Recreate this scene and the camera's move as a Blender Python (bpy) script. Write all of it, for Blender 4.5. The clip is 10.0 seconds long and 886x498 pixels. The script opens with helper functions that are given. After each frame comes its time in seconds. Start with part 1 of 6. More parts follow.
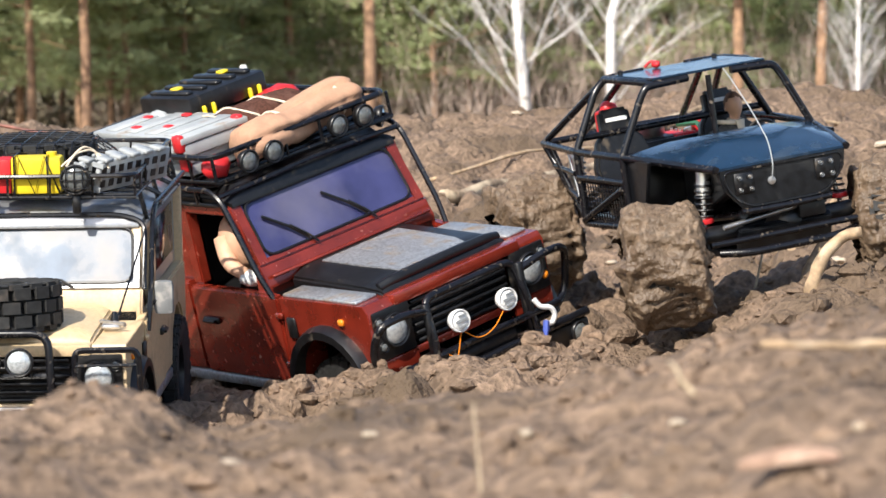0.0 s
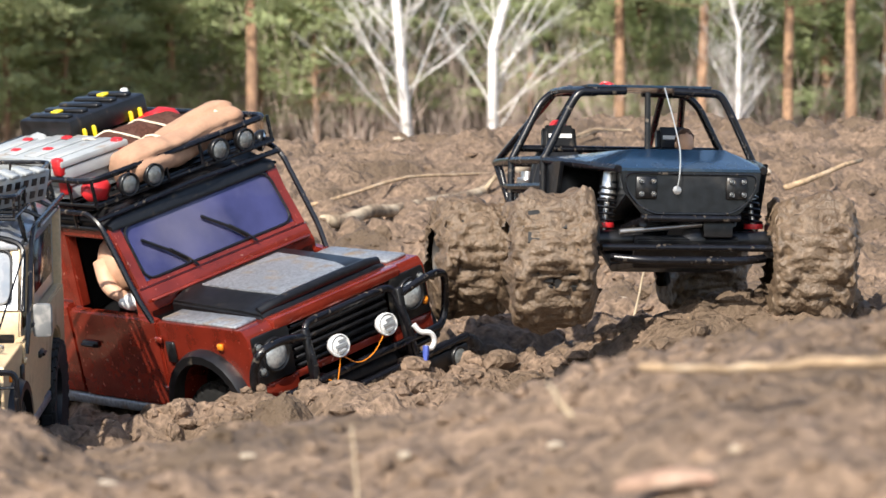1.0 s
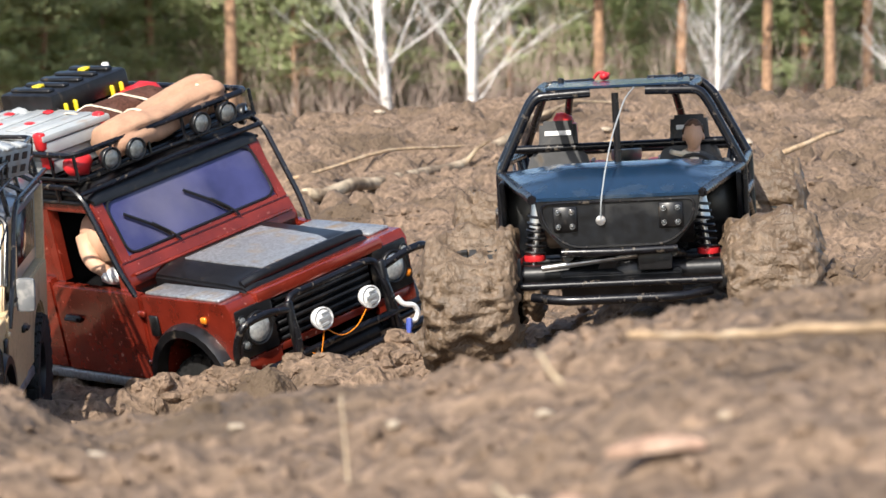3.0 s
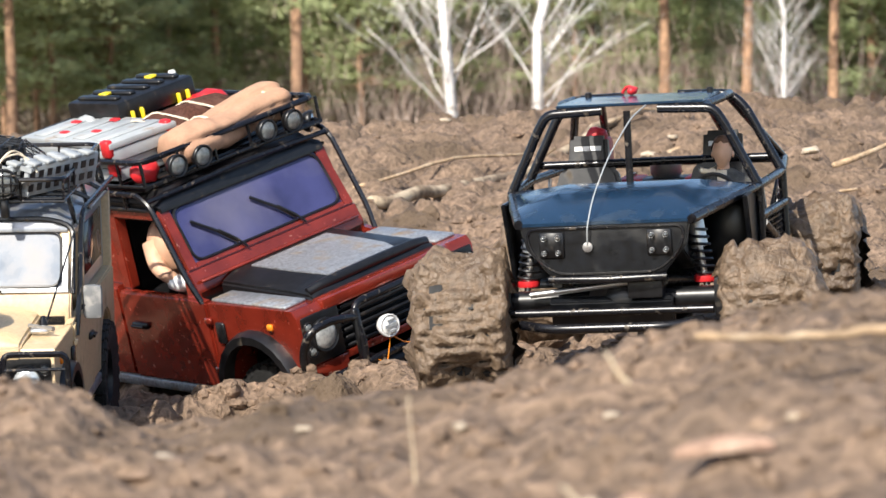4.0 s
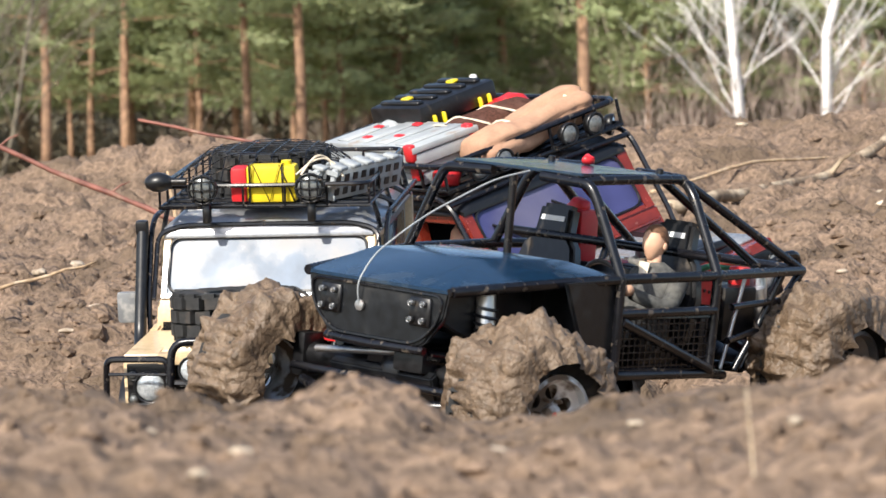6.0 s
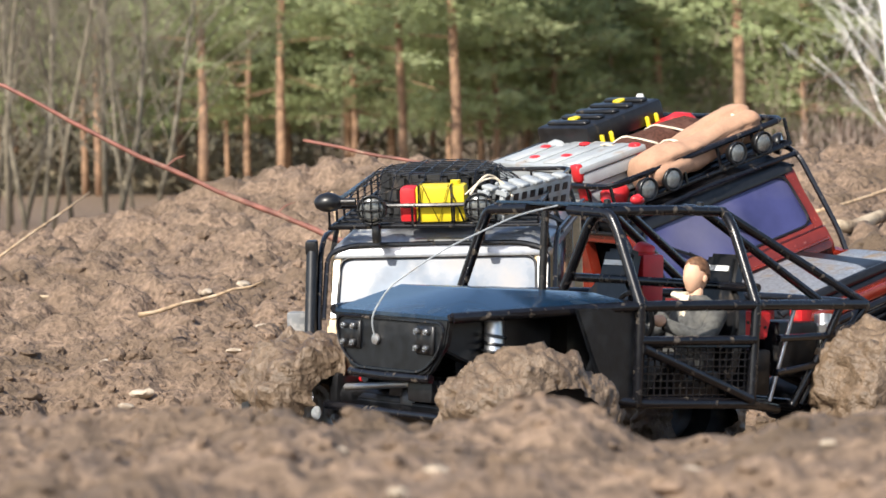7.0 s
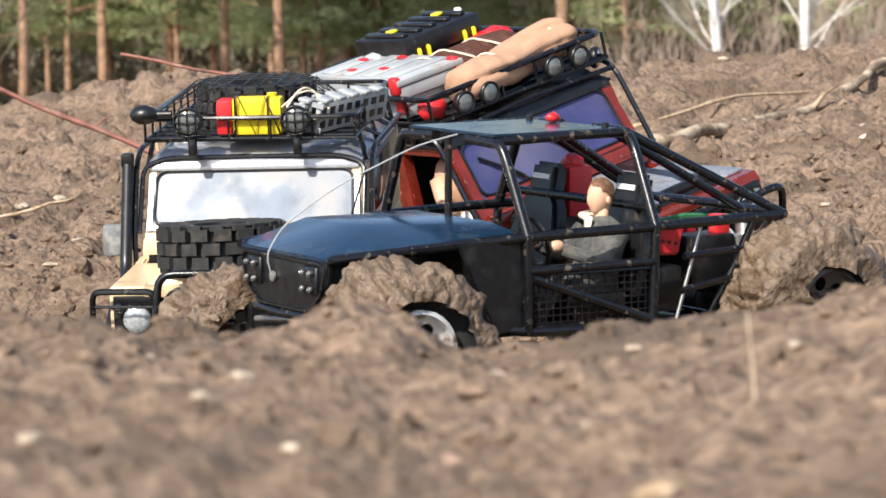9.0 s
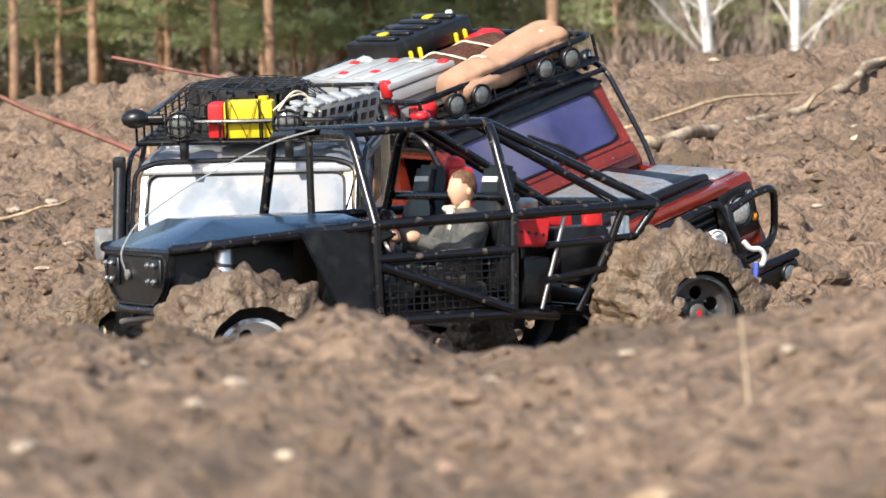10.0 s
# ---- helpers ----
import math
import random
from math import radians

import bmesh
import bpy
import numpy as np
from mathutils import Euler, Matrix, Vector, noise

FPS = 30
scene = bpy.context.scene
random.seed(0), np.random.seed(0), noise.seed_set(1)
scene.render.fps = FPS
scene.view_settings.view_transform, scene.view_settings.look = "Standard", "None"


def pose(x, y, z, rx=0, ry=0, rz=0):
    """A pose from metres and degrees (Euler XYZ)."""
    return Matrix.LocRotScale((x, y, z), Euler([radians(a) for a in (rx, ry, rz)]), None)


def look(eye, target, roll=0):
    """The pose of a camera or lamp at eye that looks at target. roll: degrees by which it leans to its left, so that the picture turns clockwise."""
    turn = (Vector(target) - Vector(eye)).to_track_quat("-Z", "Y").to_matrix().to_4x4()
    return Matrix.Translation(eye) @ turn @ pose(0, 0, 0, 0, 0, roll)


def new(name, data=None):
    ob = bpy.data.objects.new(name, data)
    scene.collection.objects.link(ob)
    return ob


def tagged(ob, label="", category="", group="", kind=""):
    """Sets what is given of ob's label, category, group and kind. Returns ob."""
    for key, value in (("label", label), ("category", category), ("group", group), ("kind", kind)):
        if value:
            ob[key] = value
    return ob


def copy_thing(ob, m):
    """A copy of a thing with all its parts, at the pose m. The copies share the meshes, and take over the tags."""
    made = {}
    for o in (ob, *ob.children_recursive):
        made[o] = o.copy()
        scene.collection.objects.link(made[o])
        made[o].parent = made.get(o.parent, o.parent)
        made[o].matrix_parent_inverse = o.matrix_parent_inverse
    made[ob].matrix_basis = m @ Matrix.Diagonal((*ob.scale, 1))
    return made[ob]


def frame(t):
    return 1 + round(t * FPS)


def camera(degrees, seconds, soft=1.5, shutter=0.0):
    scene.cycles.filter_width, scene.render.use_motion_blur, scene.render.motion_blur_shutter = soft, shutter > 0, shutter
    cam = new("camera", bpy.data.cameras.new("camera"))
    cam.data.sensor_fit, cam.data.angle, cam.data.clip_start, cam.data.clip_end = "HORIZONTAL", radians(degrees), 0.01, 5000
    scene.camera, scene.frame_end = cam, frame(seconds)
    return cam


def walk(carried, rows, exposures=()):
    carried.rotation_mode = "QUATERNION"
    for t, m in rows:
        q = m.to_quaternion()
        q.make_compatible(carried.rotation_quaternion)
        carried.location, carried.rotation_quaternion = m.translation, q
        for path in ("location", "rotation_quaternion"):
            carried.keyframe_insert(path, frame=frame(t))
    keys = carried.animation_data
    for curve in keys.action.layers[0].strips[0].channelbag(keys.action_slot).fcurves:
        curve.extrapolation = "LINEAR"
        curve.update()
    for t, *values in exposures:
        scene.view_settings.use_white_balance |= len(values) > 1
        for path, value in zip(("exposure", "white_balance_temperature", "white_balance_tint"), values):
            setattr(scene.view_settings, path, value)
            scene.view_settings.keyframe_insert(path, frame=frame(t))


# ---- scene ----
# ============ camera ============
RISE = 0.30  # height of the lens at the start


def cam_pose(ex, ez, heading, tilt, lean):
    a, b = radians(heading), radians(tilt)
    eye = Vector((ex, 0, ez + RISE))
    way = Vector((math.sin(a) * math.cos(b), math.cos(a) * math.cos(b), math.sin(b)))
    return look(eye, eye + way, lean)


cam = camera(16, 10.0, soft=1.5)
cam.data.dof.use_dof = True
cam.data.dof.focus_distance = 2.15
cam.data.dof.aperture_fstop = 38
CAM_ROWS = [  # seconds, eye x, eye z, heading, tilt, lean (degrees)
    (0, -0.0000, 0.0000, 0.000, -2.474, 0.032),
    (0.5, 0.0001, -0.0001, 1.113, -2.088, 0.063),
    (1, 0.0004, -0.0012, 2.165, -1.980, 0.477),
    (1.5, 0.0008, -0.0028, 3.121, -2.305, 0.578),
    (2, 0.0003, -0.0024, 3.070, -2.364, 0.416),
    (3.5, -0.0018, -0.0026, 1.985, -2.481, 0.034),
    (4, -0.0018, -0.0044, 1.331, -2.284, 0.033),
    (4.5, -0.0018, -0.0060, 1.019, -2.461, -0.027),
    (5, -0.0031, -0.0072, 0.311, -2.270, -0.337),
    (5.5, -0.0061, -0.0084, -1.849, -2.209, -0.507),
    (6, -0.0139, -0.0082, -3.883, -2.123, -0.333),
    (6.2, -0.0175, -0.0083, -4.631, -2.054, -0.410),
    (7.3, -0.0241, -0.0089, -6.909, -1.692, -0.441),
    (7.5, -0.0241, -0.0100, -6.846, -1.847, -0.377),
    (8, -0.0215, -0.0121, -5.118, -2.312, -0.542),
    (8.5, -0.0205, -0.0130, -4.397, -2.520, -0.496),
    (9, -0.0195, -0.0115, -3.488, -3.266, -0.368),
    (9.5, -0.0197, -0.0111, -3.148, -3.417, -0.467),
    (10, -0.0199, -0.0103, -3.331, -3.245, -0.535),
]
walk(cam, [(r[0], cam_pose(*r[1:])) for r in CAM_ROWS], exposures=[(0, 0.48), (10, 0.48)])

# ============ light ============
SUN_WAY = Vector((-0.34, -0.66, 0.62)).normalized()  # towards the sun
world = bpy.data.worlds.new("sky")
scene.world = world
world.use_nodes = True
_n = world.node_tree.nodes
_sky = _n.new("ShaderNodeTexSky")
_sky.sky_type = "NISHITA"
_sky.sun_disc = False
_sky.sun_elevation = math.asin(SUN_WAY.z)
_sky.sun_rotation = math.atan2(SUN_WAY.x, SUN_WAY.y)
_sky.air_density, _sky.dust_density = 1.0, 1.5
_n["Background"].inputs["Strength"].default_value = 0.15
world.node_tree.links.new(_sky.outputs["Color"], _n["Background"].inputs["Color"])
_sun = bpy.data.lights.new("sun", "SUN")
_sun.energy, _sun.angle, _sun.color = 5.0, radians(0.6), (1.0, 0.94, 0.84)
sun = new("sun", _sun)
sun.matrix_world = look(SUN_WAY * 30, (0, 0, 0))


# ============ materials ============
def mat(name, base, rough=0.6, metal=0.0, spots=None, spot_scale=20.0, spot_range=(0.5, 0.7), grain=0.12, grain_scale=60.0,
        bump=0.15, bump_scale=120.0, bump_dist=0.001, coat=0.0, spec=0.5, by_piece=0.0, spot_rough=0.85, stretch=None):
    """Base colour with fine grain, patches of a second colour (dirt, wear) and a fine relief."""
    m = bpy.data.materials.new(name)
    m.use_nodes = True
    nt = m.node_tree
    p = nt.nodes["Principled BSDF"]

    def node(kind, **kw):
        nd = nt.nodes.new(kind)
        for k, v in kw.items():
            nd.inputs[k].default_value = v
        return nd
    co = nt.nodes.new("ShaderNodeTexCoord").outputs["Object"]
    if stretch:
        mp = node("ShaderNodeMapping", Scale=stretch)
        nt.links.new(co, mp.inputs["Vector"])
        co = mp.outputs["Vector"]

    def noise_of(scale, detail=4.0):
        nd = node("ShaderNodeTexNoise", Scale=scale, Detail=detail)
        nt.links.new(co, nd.inputs["Vector"])
        return nd.outputs["Fac"]

    def mix(fac, a, b):
        mx = nt.nodes.new("ShaderNodeMix")
        mx.data_type = "RGBA"
        for sock, val in ((mx.inputs[0], fac), (mx.inputs[6], a), (mx.inputs[7], b)):
            if hasattr(val, "links"):
                nt.links.new(val, sock)
            else:
                sock.default_value = val
        return mx.outputs[2]

    def ramp(fac, lo, hi):
        r = node("ShaderNodeMapRange")
        r.inputs["From Min"].default_value, r.inputs["From Max"].default_value = lo, hi
        nt.links.new(fac, r.inputs["Value"])
        return r.outputs["Result"]
    lo = [max(0, c * (1 - 2.2 * grain)) for c in base] + [1]
    hi = [min(1, c * (1 + 2.2 * grain)) for c in base] + [1]
    col = mix(ramp(noise_of(grain_scale), 0.3, 0.7), lo, hi)
    if by_piece:
        info = nt.nodes.new("ShaderNodeObjectInfo")
        geo = nt.nodes.new("ShaderNodeNewGeometry")
        add = nt.nodes.new("ShaderNodeMath")
        add.operation = "ADD"
        nt.links.new(info.outputs["Random"], add.inputs[0])
        nt.links.new(geo.outputs["Random Per Island"], add.inputs[1])
        hs = nt.nodes.new("ShaderNodeHueSaturation")
        nt.links.new(col, hs.inputs["Color"])
        nt.links.new(ramp(add.outputs[0], 0, 2), hs.inputs["Value"])
        hs.inputs["Value"].links[0].from_node.inputs["To Min"].default_value = 1 - by_piece
        hs.inputs["Value"].links[0].from_node.inputs["To Max"].default_value = 1 + by_piece
        col = hs.outputs["Color"]
    if spots:
        f = ramp(noise_of(spot_scale, 6.0), *spot_range)
        col = mix(f, col, [*spots, 1])
        rr = node("ShaderNodeMapRange")
        rr.inputs["To Min"].default_value, rr.inputs["To Max"].default_value = rough, spot_rough
        nt.links.new(f, rr.inputs["Value"])
        nt.links.new(rr.outputs["Result"], p.inputs["Roughness"])
    else:
        p.inputs["Roughness"].default_value = rough
    nt.links.new(col, p.inputs["Base Color"])
    p.inputs["Metallic"].default_value = metal
    p.inputs["Specular IOR Level"].default_value = spec
    p.inputs["Coat Weight"].default_value = coat
    p.inputs["Coat Roughness"].default_value = 0.08
    if bump:
        b = node("ShaderNodeBump", Strength=bump, Distance=bump_dist)
        nt.links.new(noise_of(bump_scale, 6.0), b.inputs["Height"])
        nt.links.new(b.outputs["Normal"], p.inputs["Normal"])
    return m


DUST = (0.25, 0.185, 0.125)
MUD = mat("mud", (0.205, 0.142, 0.099), 0.86, spots=(0.115, 0.080, 0.052), spot_scale=8, spot_range=(0.44, 0.68), grain=0.22, grain_scale=170,
          bump=1.0, bump_scale=170, bump_dist=0.006, spec=0.3, spot_rough=0.72)
WET_MUD = mat("wet_mud", (0.150, 0.104, 0.067), 0.50, spots=(0.095, 0.062, 0.038), spot_scale=26, grain=0.16, grain_scale=160,
              bump=0.8, bump_scale=230, bump_dist=0.0035, spec=0.5, spot_rough=0.32)
STONE = mat("stone", (0.44, 0.36, 0.27), 0.8, spots=DUST, spot_scale=80, grain=0.15, grain_scale=200, bump=0.4, by_piece=0.3)
DRY_WOOD = mat("dry_wood", (0.40, 0.28, 0.17), 0.8, spots=(0.55, 0.43, 0.30), spot_scale=70, grain=0.2, grain_scale=150, bump=0.5, by_piece=0.15)
STRAW = mat("straw", (0.52, 0.42, 0.29), 0.8, spots=(0.4, 0.31, 0.2), spot_scale=120, grain=0.12, bump=0.2)
OLD_WOOD = mat("old_wood", (0.22, 0.16, 0.105), 0.85, spots=(0.50, 0.40, 0.28), spot_scale=22, spot_range=(0.50, 0.60), grain=0.25, grain_scale=120, bump=0.7, bump_dist=0.003)
BARK_CHIP = mat("bark_chip", (0.40, 0.255, 0.18), 0.8, spots=(0.5, 0.38, 0.29), spot_scale=60, grain=0.2, grain_scale=150, bump=0.5)
RED_TWIG = mat("red_twig", (0.21, 0.080, 0.058), 0.6, spots=(0.36, 0.24, 0.17), spot_scale=50, spot_range=(0.55, 0.8), grain=0.2, bump=0.3)
PINE_BARK = mat("pine_bark", (0.34, 0.205, 0.125), 0.9, spots=(0.17, 0.10, 0.065), spot_scale=2.2, spot_range=(0.45, 0.65), grain=0.2, grain_scale=8, bump=0.6, bump_scale=7,
                bump_dist=0.03, by_piece=0.25)
NEEDLES = mat("pine_needles", (0.175, 0.200, 0.100), 0.75, spots=(0.23, 0.24, 0.135), spot_scale=0.7, grain=0.3, grain_scale=3, bump=0, by_piece=0.35, spec=0.2)


def let_light_through(m, colour):
    """Thin needles pass part of the light that falls on their far side."""
    nt = m.node_tree
    thin = nt.nodes.new("ShaderNodeBsdfTranslucent")
    thin.inputs["Color"].default_value = (*colour, 1)
    both = nt.nodes.new("ShaderNodeAddShader")
    out = nt.nodes["Material Output"]
    nt.links.new(nt.nodes["Principled BSDF"].outputs[0], both.inputs[0])
    nt.links.new(thin.outputs[0], both.inputs[1])
    nt.links.new(both.outputs[0], out.inputs["Surface"])


let_light_through(NEEDLES, (0.20, 0.225, 0.12))
BIRCH_BARK = mat("birch_bark", (0.78, 0.75, 0.72), 0.8, spots=(0.2, 0.17, 0.15), spot_scale=5, spot_range=(0.62, 0.72), grain=0.06, grain_scale=14, bump=0.2, bump_scale=20,
                 bump_dist=0.01, stretch=(1, 1, 3))
SHRUB = mat("shrub", (0.19, 0.155, 0.105), 0.9, spots=(0.24, 0.205, 0.135), spot_scale=0.6, grain=0.3, grain_scale=3, bump=0, by_piece=0.3, spec=0.2)
WILLOW_BARK = mat("willow_bark", (0.17, 0.145, 0.105), 0.85, spots=(0.26, 0.225, 0.17), spot_scale=4, grain=0.2, grain_scale=8, bump=0.2, bump_dist=0.01, by_piece=0.25)
# backdrop colour: the shade between far trees is put into the base
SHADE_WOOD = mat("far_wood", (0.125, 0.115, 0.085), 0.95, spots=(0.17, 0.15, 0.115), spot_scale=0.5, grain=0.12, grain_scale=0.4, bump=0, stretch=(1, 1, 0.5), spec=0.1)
THICKET = mat("thicket_twigs", (0.36, 0.285, 0.245), 0.9, spots=(0.30, 0.225, 0.185), spot_scale=0.6, grain=0.25, grain_scale=3, bump=0, by_piece=0.35, spec=0.2)
WHITE_RIM = mat("white_rim", (0.66, 0.66, 0.65), 0.30, metal=0.35, spots=(0.17, 0.12, 0.08), spot_scale=55, spot_range=(0.47, 0.58), grain=0.05, bump=0.1)
DARK_RIM = mat("dark_rim", (0.10, 0.10, 0.10), 0.4, metal=0.4, spots=(0.16, 0.12, 0.085), spot_scale=70, spot_range=(0.45, 0.7), grain=0.1, bump=0.15)
RED_PAINT = mat("red_paint", (0.285, 0.032, 0.016), 0.27, metal=0.45, spots=(0.42, 0.25, 0.18), spot_scale=230, spot_range=(0.66, 0.76), grain=0.12, grain_scale=60, bump=0.06, coat=0.9)
BEIGE_PAINT = mat("beige_paint", (0.62, 0.46, 0.27), 0.42, spots=DUST, spot_scale=30, spot_range=(0.56, 0.8), grain=0.05, grain_scale=300, bump=0.05, coat=0.3)
SILVER_PAINT = mat("silver_paint", (0.35, 0.36, 0.38), 0.3, metal=0.6, spots=DUST, spot_scale=30, spot_range=(0.58, 0.85), grain=0.05, grain_scale=300, bump=0.05, coat=0.3)
# paler bluish patches: dust, plus the sky's sheen painted into the colour
BLUE_PAINT = mat("blue_paint", (0.008, 0.030, 0.066), 0.22, metal=0.2, spots=(0.06, 0.08, 0.10), spot_scale=45, spot_range=(0.55, 0.92), grain=0.08, grain_scale=240, bump=0.08, coat=0.35, spot_rough=0.6)
BLACK = mat("black_plastic", (0.008, 0.008, 0.009), 0.36, spots=(0.09, 0.07, 0.05), spot_scale=90, spot_range=(0.62, 0.80), grain=0.2, grain_scale=200, bump=0.15)
BLACK_TUBE = mat("black_tube", (0.006, 0.006, 0.008), 0.27, spots=(0.15, 0.12, 0.09), spot_scale=170, spot_range=(0.61, 0.76), grain=0.2, grain_scale=200, bump=0.15)
BLACK_PLATE = mat("black_plate", (0.006, 0.007, 0.009), 0.30, spots=(0.035, 0.034, 0.032), spot_scale=45, spot_range=(0.52, 0.85), grain=0.25, grain_scale=150, bump=0.1)
RUBBER = mat("rubber", (0.018, 0.018, 0.018), 0.75, spots=(0.09, 0.07, 0.055), spot_scale=70, spot_range=(0.58, 0.8), grain=0.2, grain_scale=200, bump=0.2)
GREY_PLATE = mat("grey_plate", (0.30, 0.315, 0.34), 0.38, metal=0.45, spots=DUST, spot_scale=60, spot_range=(0.52, 0.75), grain=0.16, grain_scale=420, bump=0.5, bump_scale=420, bump_dist=0.0008)
GREY_BOX = mat("grey_box", (0.34, 0.36, 0.37), 0.5, spots=DUST, spot_scale=60, spot_range=(0.56, 0.8), grain=0.06, bump=0.1)
ALLOY = mat("alloy", (0.62, 0.62, 0.62), 0.3, metal=0.85, spots=DUST, spot_scale=70, spot_range=(0.55, 0.8), grain=0.06, bump=0.1)
RED_PART = mat("red_plastic", (0.55, 0.02, 0.025), 0.4, spots=DUST, spot_scale=60, spot_range=(0.62, 0.85), grain=0.06, bump=0.1)
YELLOW = mat("yellow_plastic", (0.72, 0.55, 0.02), 0.4, spots=DUST, spot_scale=60, spot_range=(0.64, 0.9), grain=0.04, bump=0.08)
AMBER = mat("amber_lens", (0.85, 0.26, 0.02), 0.2, grain=0.03, bump=0)
TAN_CLOTH = mat("tan_cloth", (0.42, 0.25, 0.165), 0.9, spots=(0.36, 0.205, 0.135), spot_scale=60, grain=0.03, grain_scale=400, bump=0.3, bump_scale=500, spec=0.2)
BROWN_CLOTH = mat("brown_cloth", (0.075, 0.032, 0.022), 0.95, spots=(0.12, 0.06, 0.045), spot_scale=50, grain=0.2, grain_scale=500, bump=0.5, bump_scale=600, spec=0.2)
CREAM_CLOTH = mat("cream_cloth", (0.72, 0.62, 0.48), 0.9, spots=(0.55, 0.46, 0.34), spot_scale=50, grain=0.08, bump=0.3)
WHITE = mat("white_plastic", (0.78, 0.78, 0.77), 0.35, spots=DUST, spot_scale=70, spot_range=(0.62, 0.85), grain=0.04, bump=0.08)
LENS = mat("lamp_lens", (0.62, 0.66, 0.68), 0.12, metal=0.5, spots=DUST, spot_scale=70, spot_range=(0.6, 0.85), grain=0.12, grain_scale=400, bump=0.4, bump_scale=500)
DARK_LENS = mat("dark_lens", (0.16, 0.17, 0.17), 0.15, metal=0.3, spots=DUST, spot_scale=70, spot_range=(0.55, 0.85), grain=0.12, grain_scale=400, bump=0.3)
TINT_GLASS = mat("violet_glass", (0.042, 0.044, 0.125), 0.10, spots=(0.17, 0.16, 0.22), spot_scale=11, spot_range=(0.45, 0.85), grain=0.12, grain_scale=30, bump=0, coat=0.4, spot_rough=0.3)
# bluish base colour stands in for the sky mirrored in the beige car's windscreen
SKY_GLASS = mat("pale_glass", (0.125, 0.165, 0.225), 0.22, spots=(0.25, 0.245, 0.255), spot_scale=30, spot_range=(0.42, 0.66), grain=0.10, grain_scale=40, bump=0, coat=0.0, spec=0.3, spot_rough=0.4)
MIRROR_SHELL = mat("mirror_shell", (0.17, 0.175, 0.18), 0.5, spots=(0.42, 0.40, 0.37), spot_scale=90, spot_range=(0.5, 0.7), grain=0.1, bump=0.1)
SIDE_GLASS = mat("side_glass", (0.015, 0.016, 0.018), 0.16, spots=(0.10, 0.085, 0.07), spot_scale=40, spot_range=(0.55, 0.85), grain=0.1, bump=0)
SKIN = mat("doll_vinyl", (0.64, 0.38, 0.25), 0.55, grain=0.08, bump=0.1)
HAIR = mat("doll_hair", (0.13, 0.062, 0.03), 0.7, grain=0.25, grain_scale=300, bump=0.4)
COAT = mat("grey_coat", (0.07, 0.07, 0.067), 0.9, spots=(0.13, 0.125, 0.11), spot_scale=70, grain=0.2, grain_scale=300, bump=0.5, bump_scale=400)
GREEN = mat("green_plastic", (0.03, 0.14, 0.06), 0.45, grain=0.1, bump=0.1)
BLUE_STRAP = mat("blue_strap", (0.06, 0.10, 0.42), 0.7, grain=0.1, bump=0.2)
STEEL = mat("steel", (0.45, 0.45, 0.45), 0.35, metal=0.9, spots=DUST, spot_scale=80, spot_range=(0.55, 0.8), grain=0.1, bump=0.1)


# ============ mesh helpers ============
def part(name, bm, material, parent=None, label="", smooth=False):
    me = bpy.data.meshes.new(name)
    bmesh.ops.recalc_face_normals(bm, faces=bm.faces[:])
    bm.to_mesh(me)
    bm.free()
    for m in (material if isinstance(material, (list, tuple)) else [material]):
        me.materials.append(m)
    me.polygons.foreach_set("use_smooth", [True] * len(me.polygons))
    if not smooth:
        me.set_sharp_from_angle(angle=radians(48))
    ob = new(name, me)
    ob.parent = parent
    if label:
        ob["label"] = label
    return ob


def empty(name, m, label, category, group="", kind=""):
    ob = new(name)
    ob.empty_display_size = 0.02
    ob.matrix_basis = m
    return tagged(ob, label, category, group, kind)


def merge(*bms):
    """All the given bmeshes in the first one."""
    first = bms[0]
    for b in bms[1:]:
        me = bpy.data.meshes.new("m")
        b.to_mesh(me)
        b.free()
        first.from_mesh(me)
        bpy.data.meshes.remove(me)
    return first


def box(x0, x1, y0, y1, z0, z1, bevel=0.0, m=None, seg=2):
    bm = bmesh.new()
    bmesh.ops.create_cube(bm, size=1, matrix=Matrix.Translation(((x0 + x1) / 2, (y0 + y1) / 2, (z0 + z1) / 2)) @ Matrix.Diagonal((abs(x1 - x0), abs(y1 - y0), abs(z1 - z0), 1)))
    if bevel:
        bmesh.ops.bevel(bm, geom=bm.edges[:], offset=bevel, segments=seg, affect="EDGES", profile=0.6)
    if m is not None:
        bmesh.ops.transform(bm, matrix=m, verts=bm.verts[:])
    return bm


def prism(outline, y0, y1, bevel=0.0, axis="y", seg=2):
    """A flat outline given as (u, v) pairs, drawn out between y0 and y1 along an axis: y uses x, z; x uses y, z; z uses x, y."""
    def put(u, v, w):
        return {"y": (u, w, v), "x": (w, u, v), "z": (u, v, w)}[axis]
    bm = bmesh.new()
    a = [bm.verts.new(put(u, v, y0)) for u, v in outline]
    b = [bm.verts.new(put(u, v, y1)) for u, v in outline]
    n = len(a)
    bm.faces.new(a)
    bm.faces.new(b[::-1])
    for i in range(n):
        bm.faces.new((a[i], b[i], b[(i + 1) % n], a[(i + 1) % n]))
    if bevel:
        bmesh.ops.recalc_face_normals(bm, faces=bm.faces[:])
        bmesh.ops.bevel(bm, geom=[e for e in bm.edges if e.calc_face_angle(0) > 0.5], offset=bevel, segments=seg, affect="EDGES", clamp_overlap=True)
    return bm


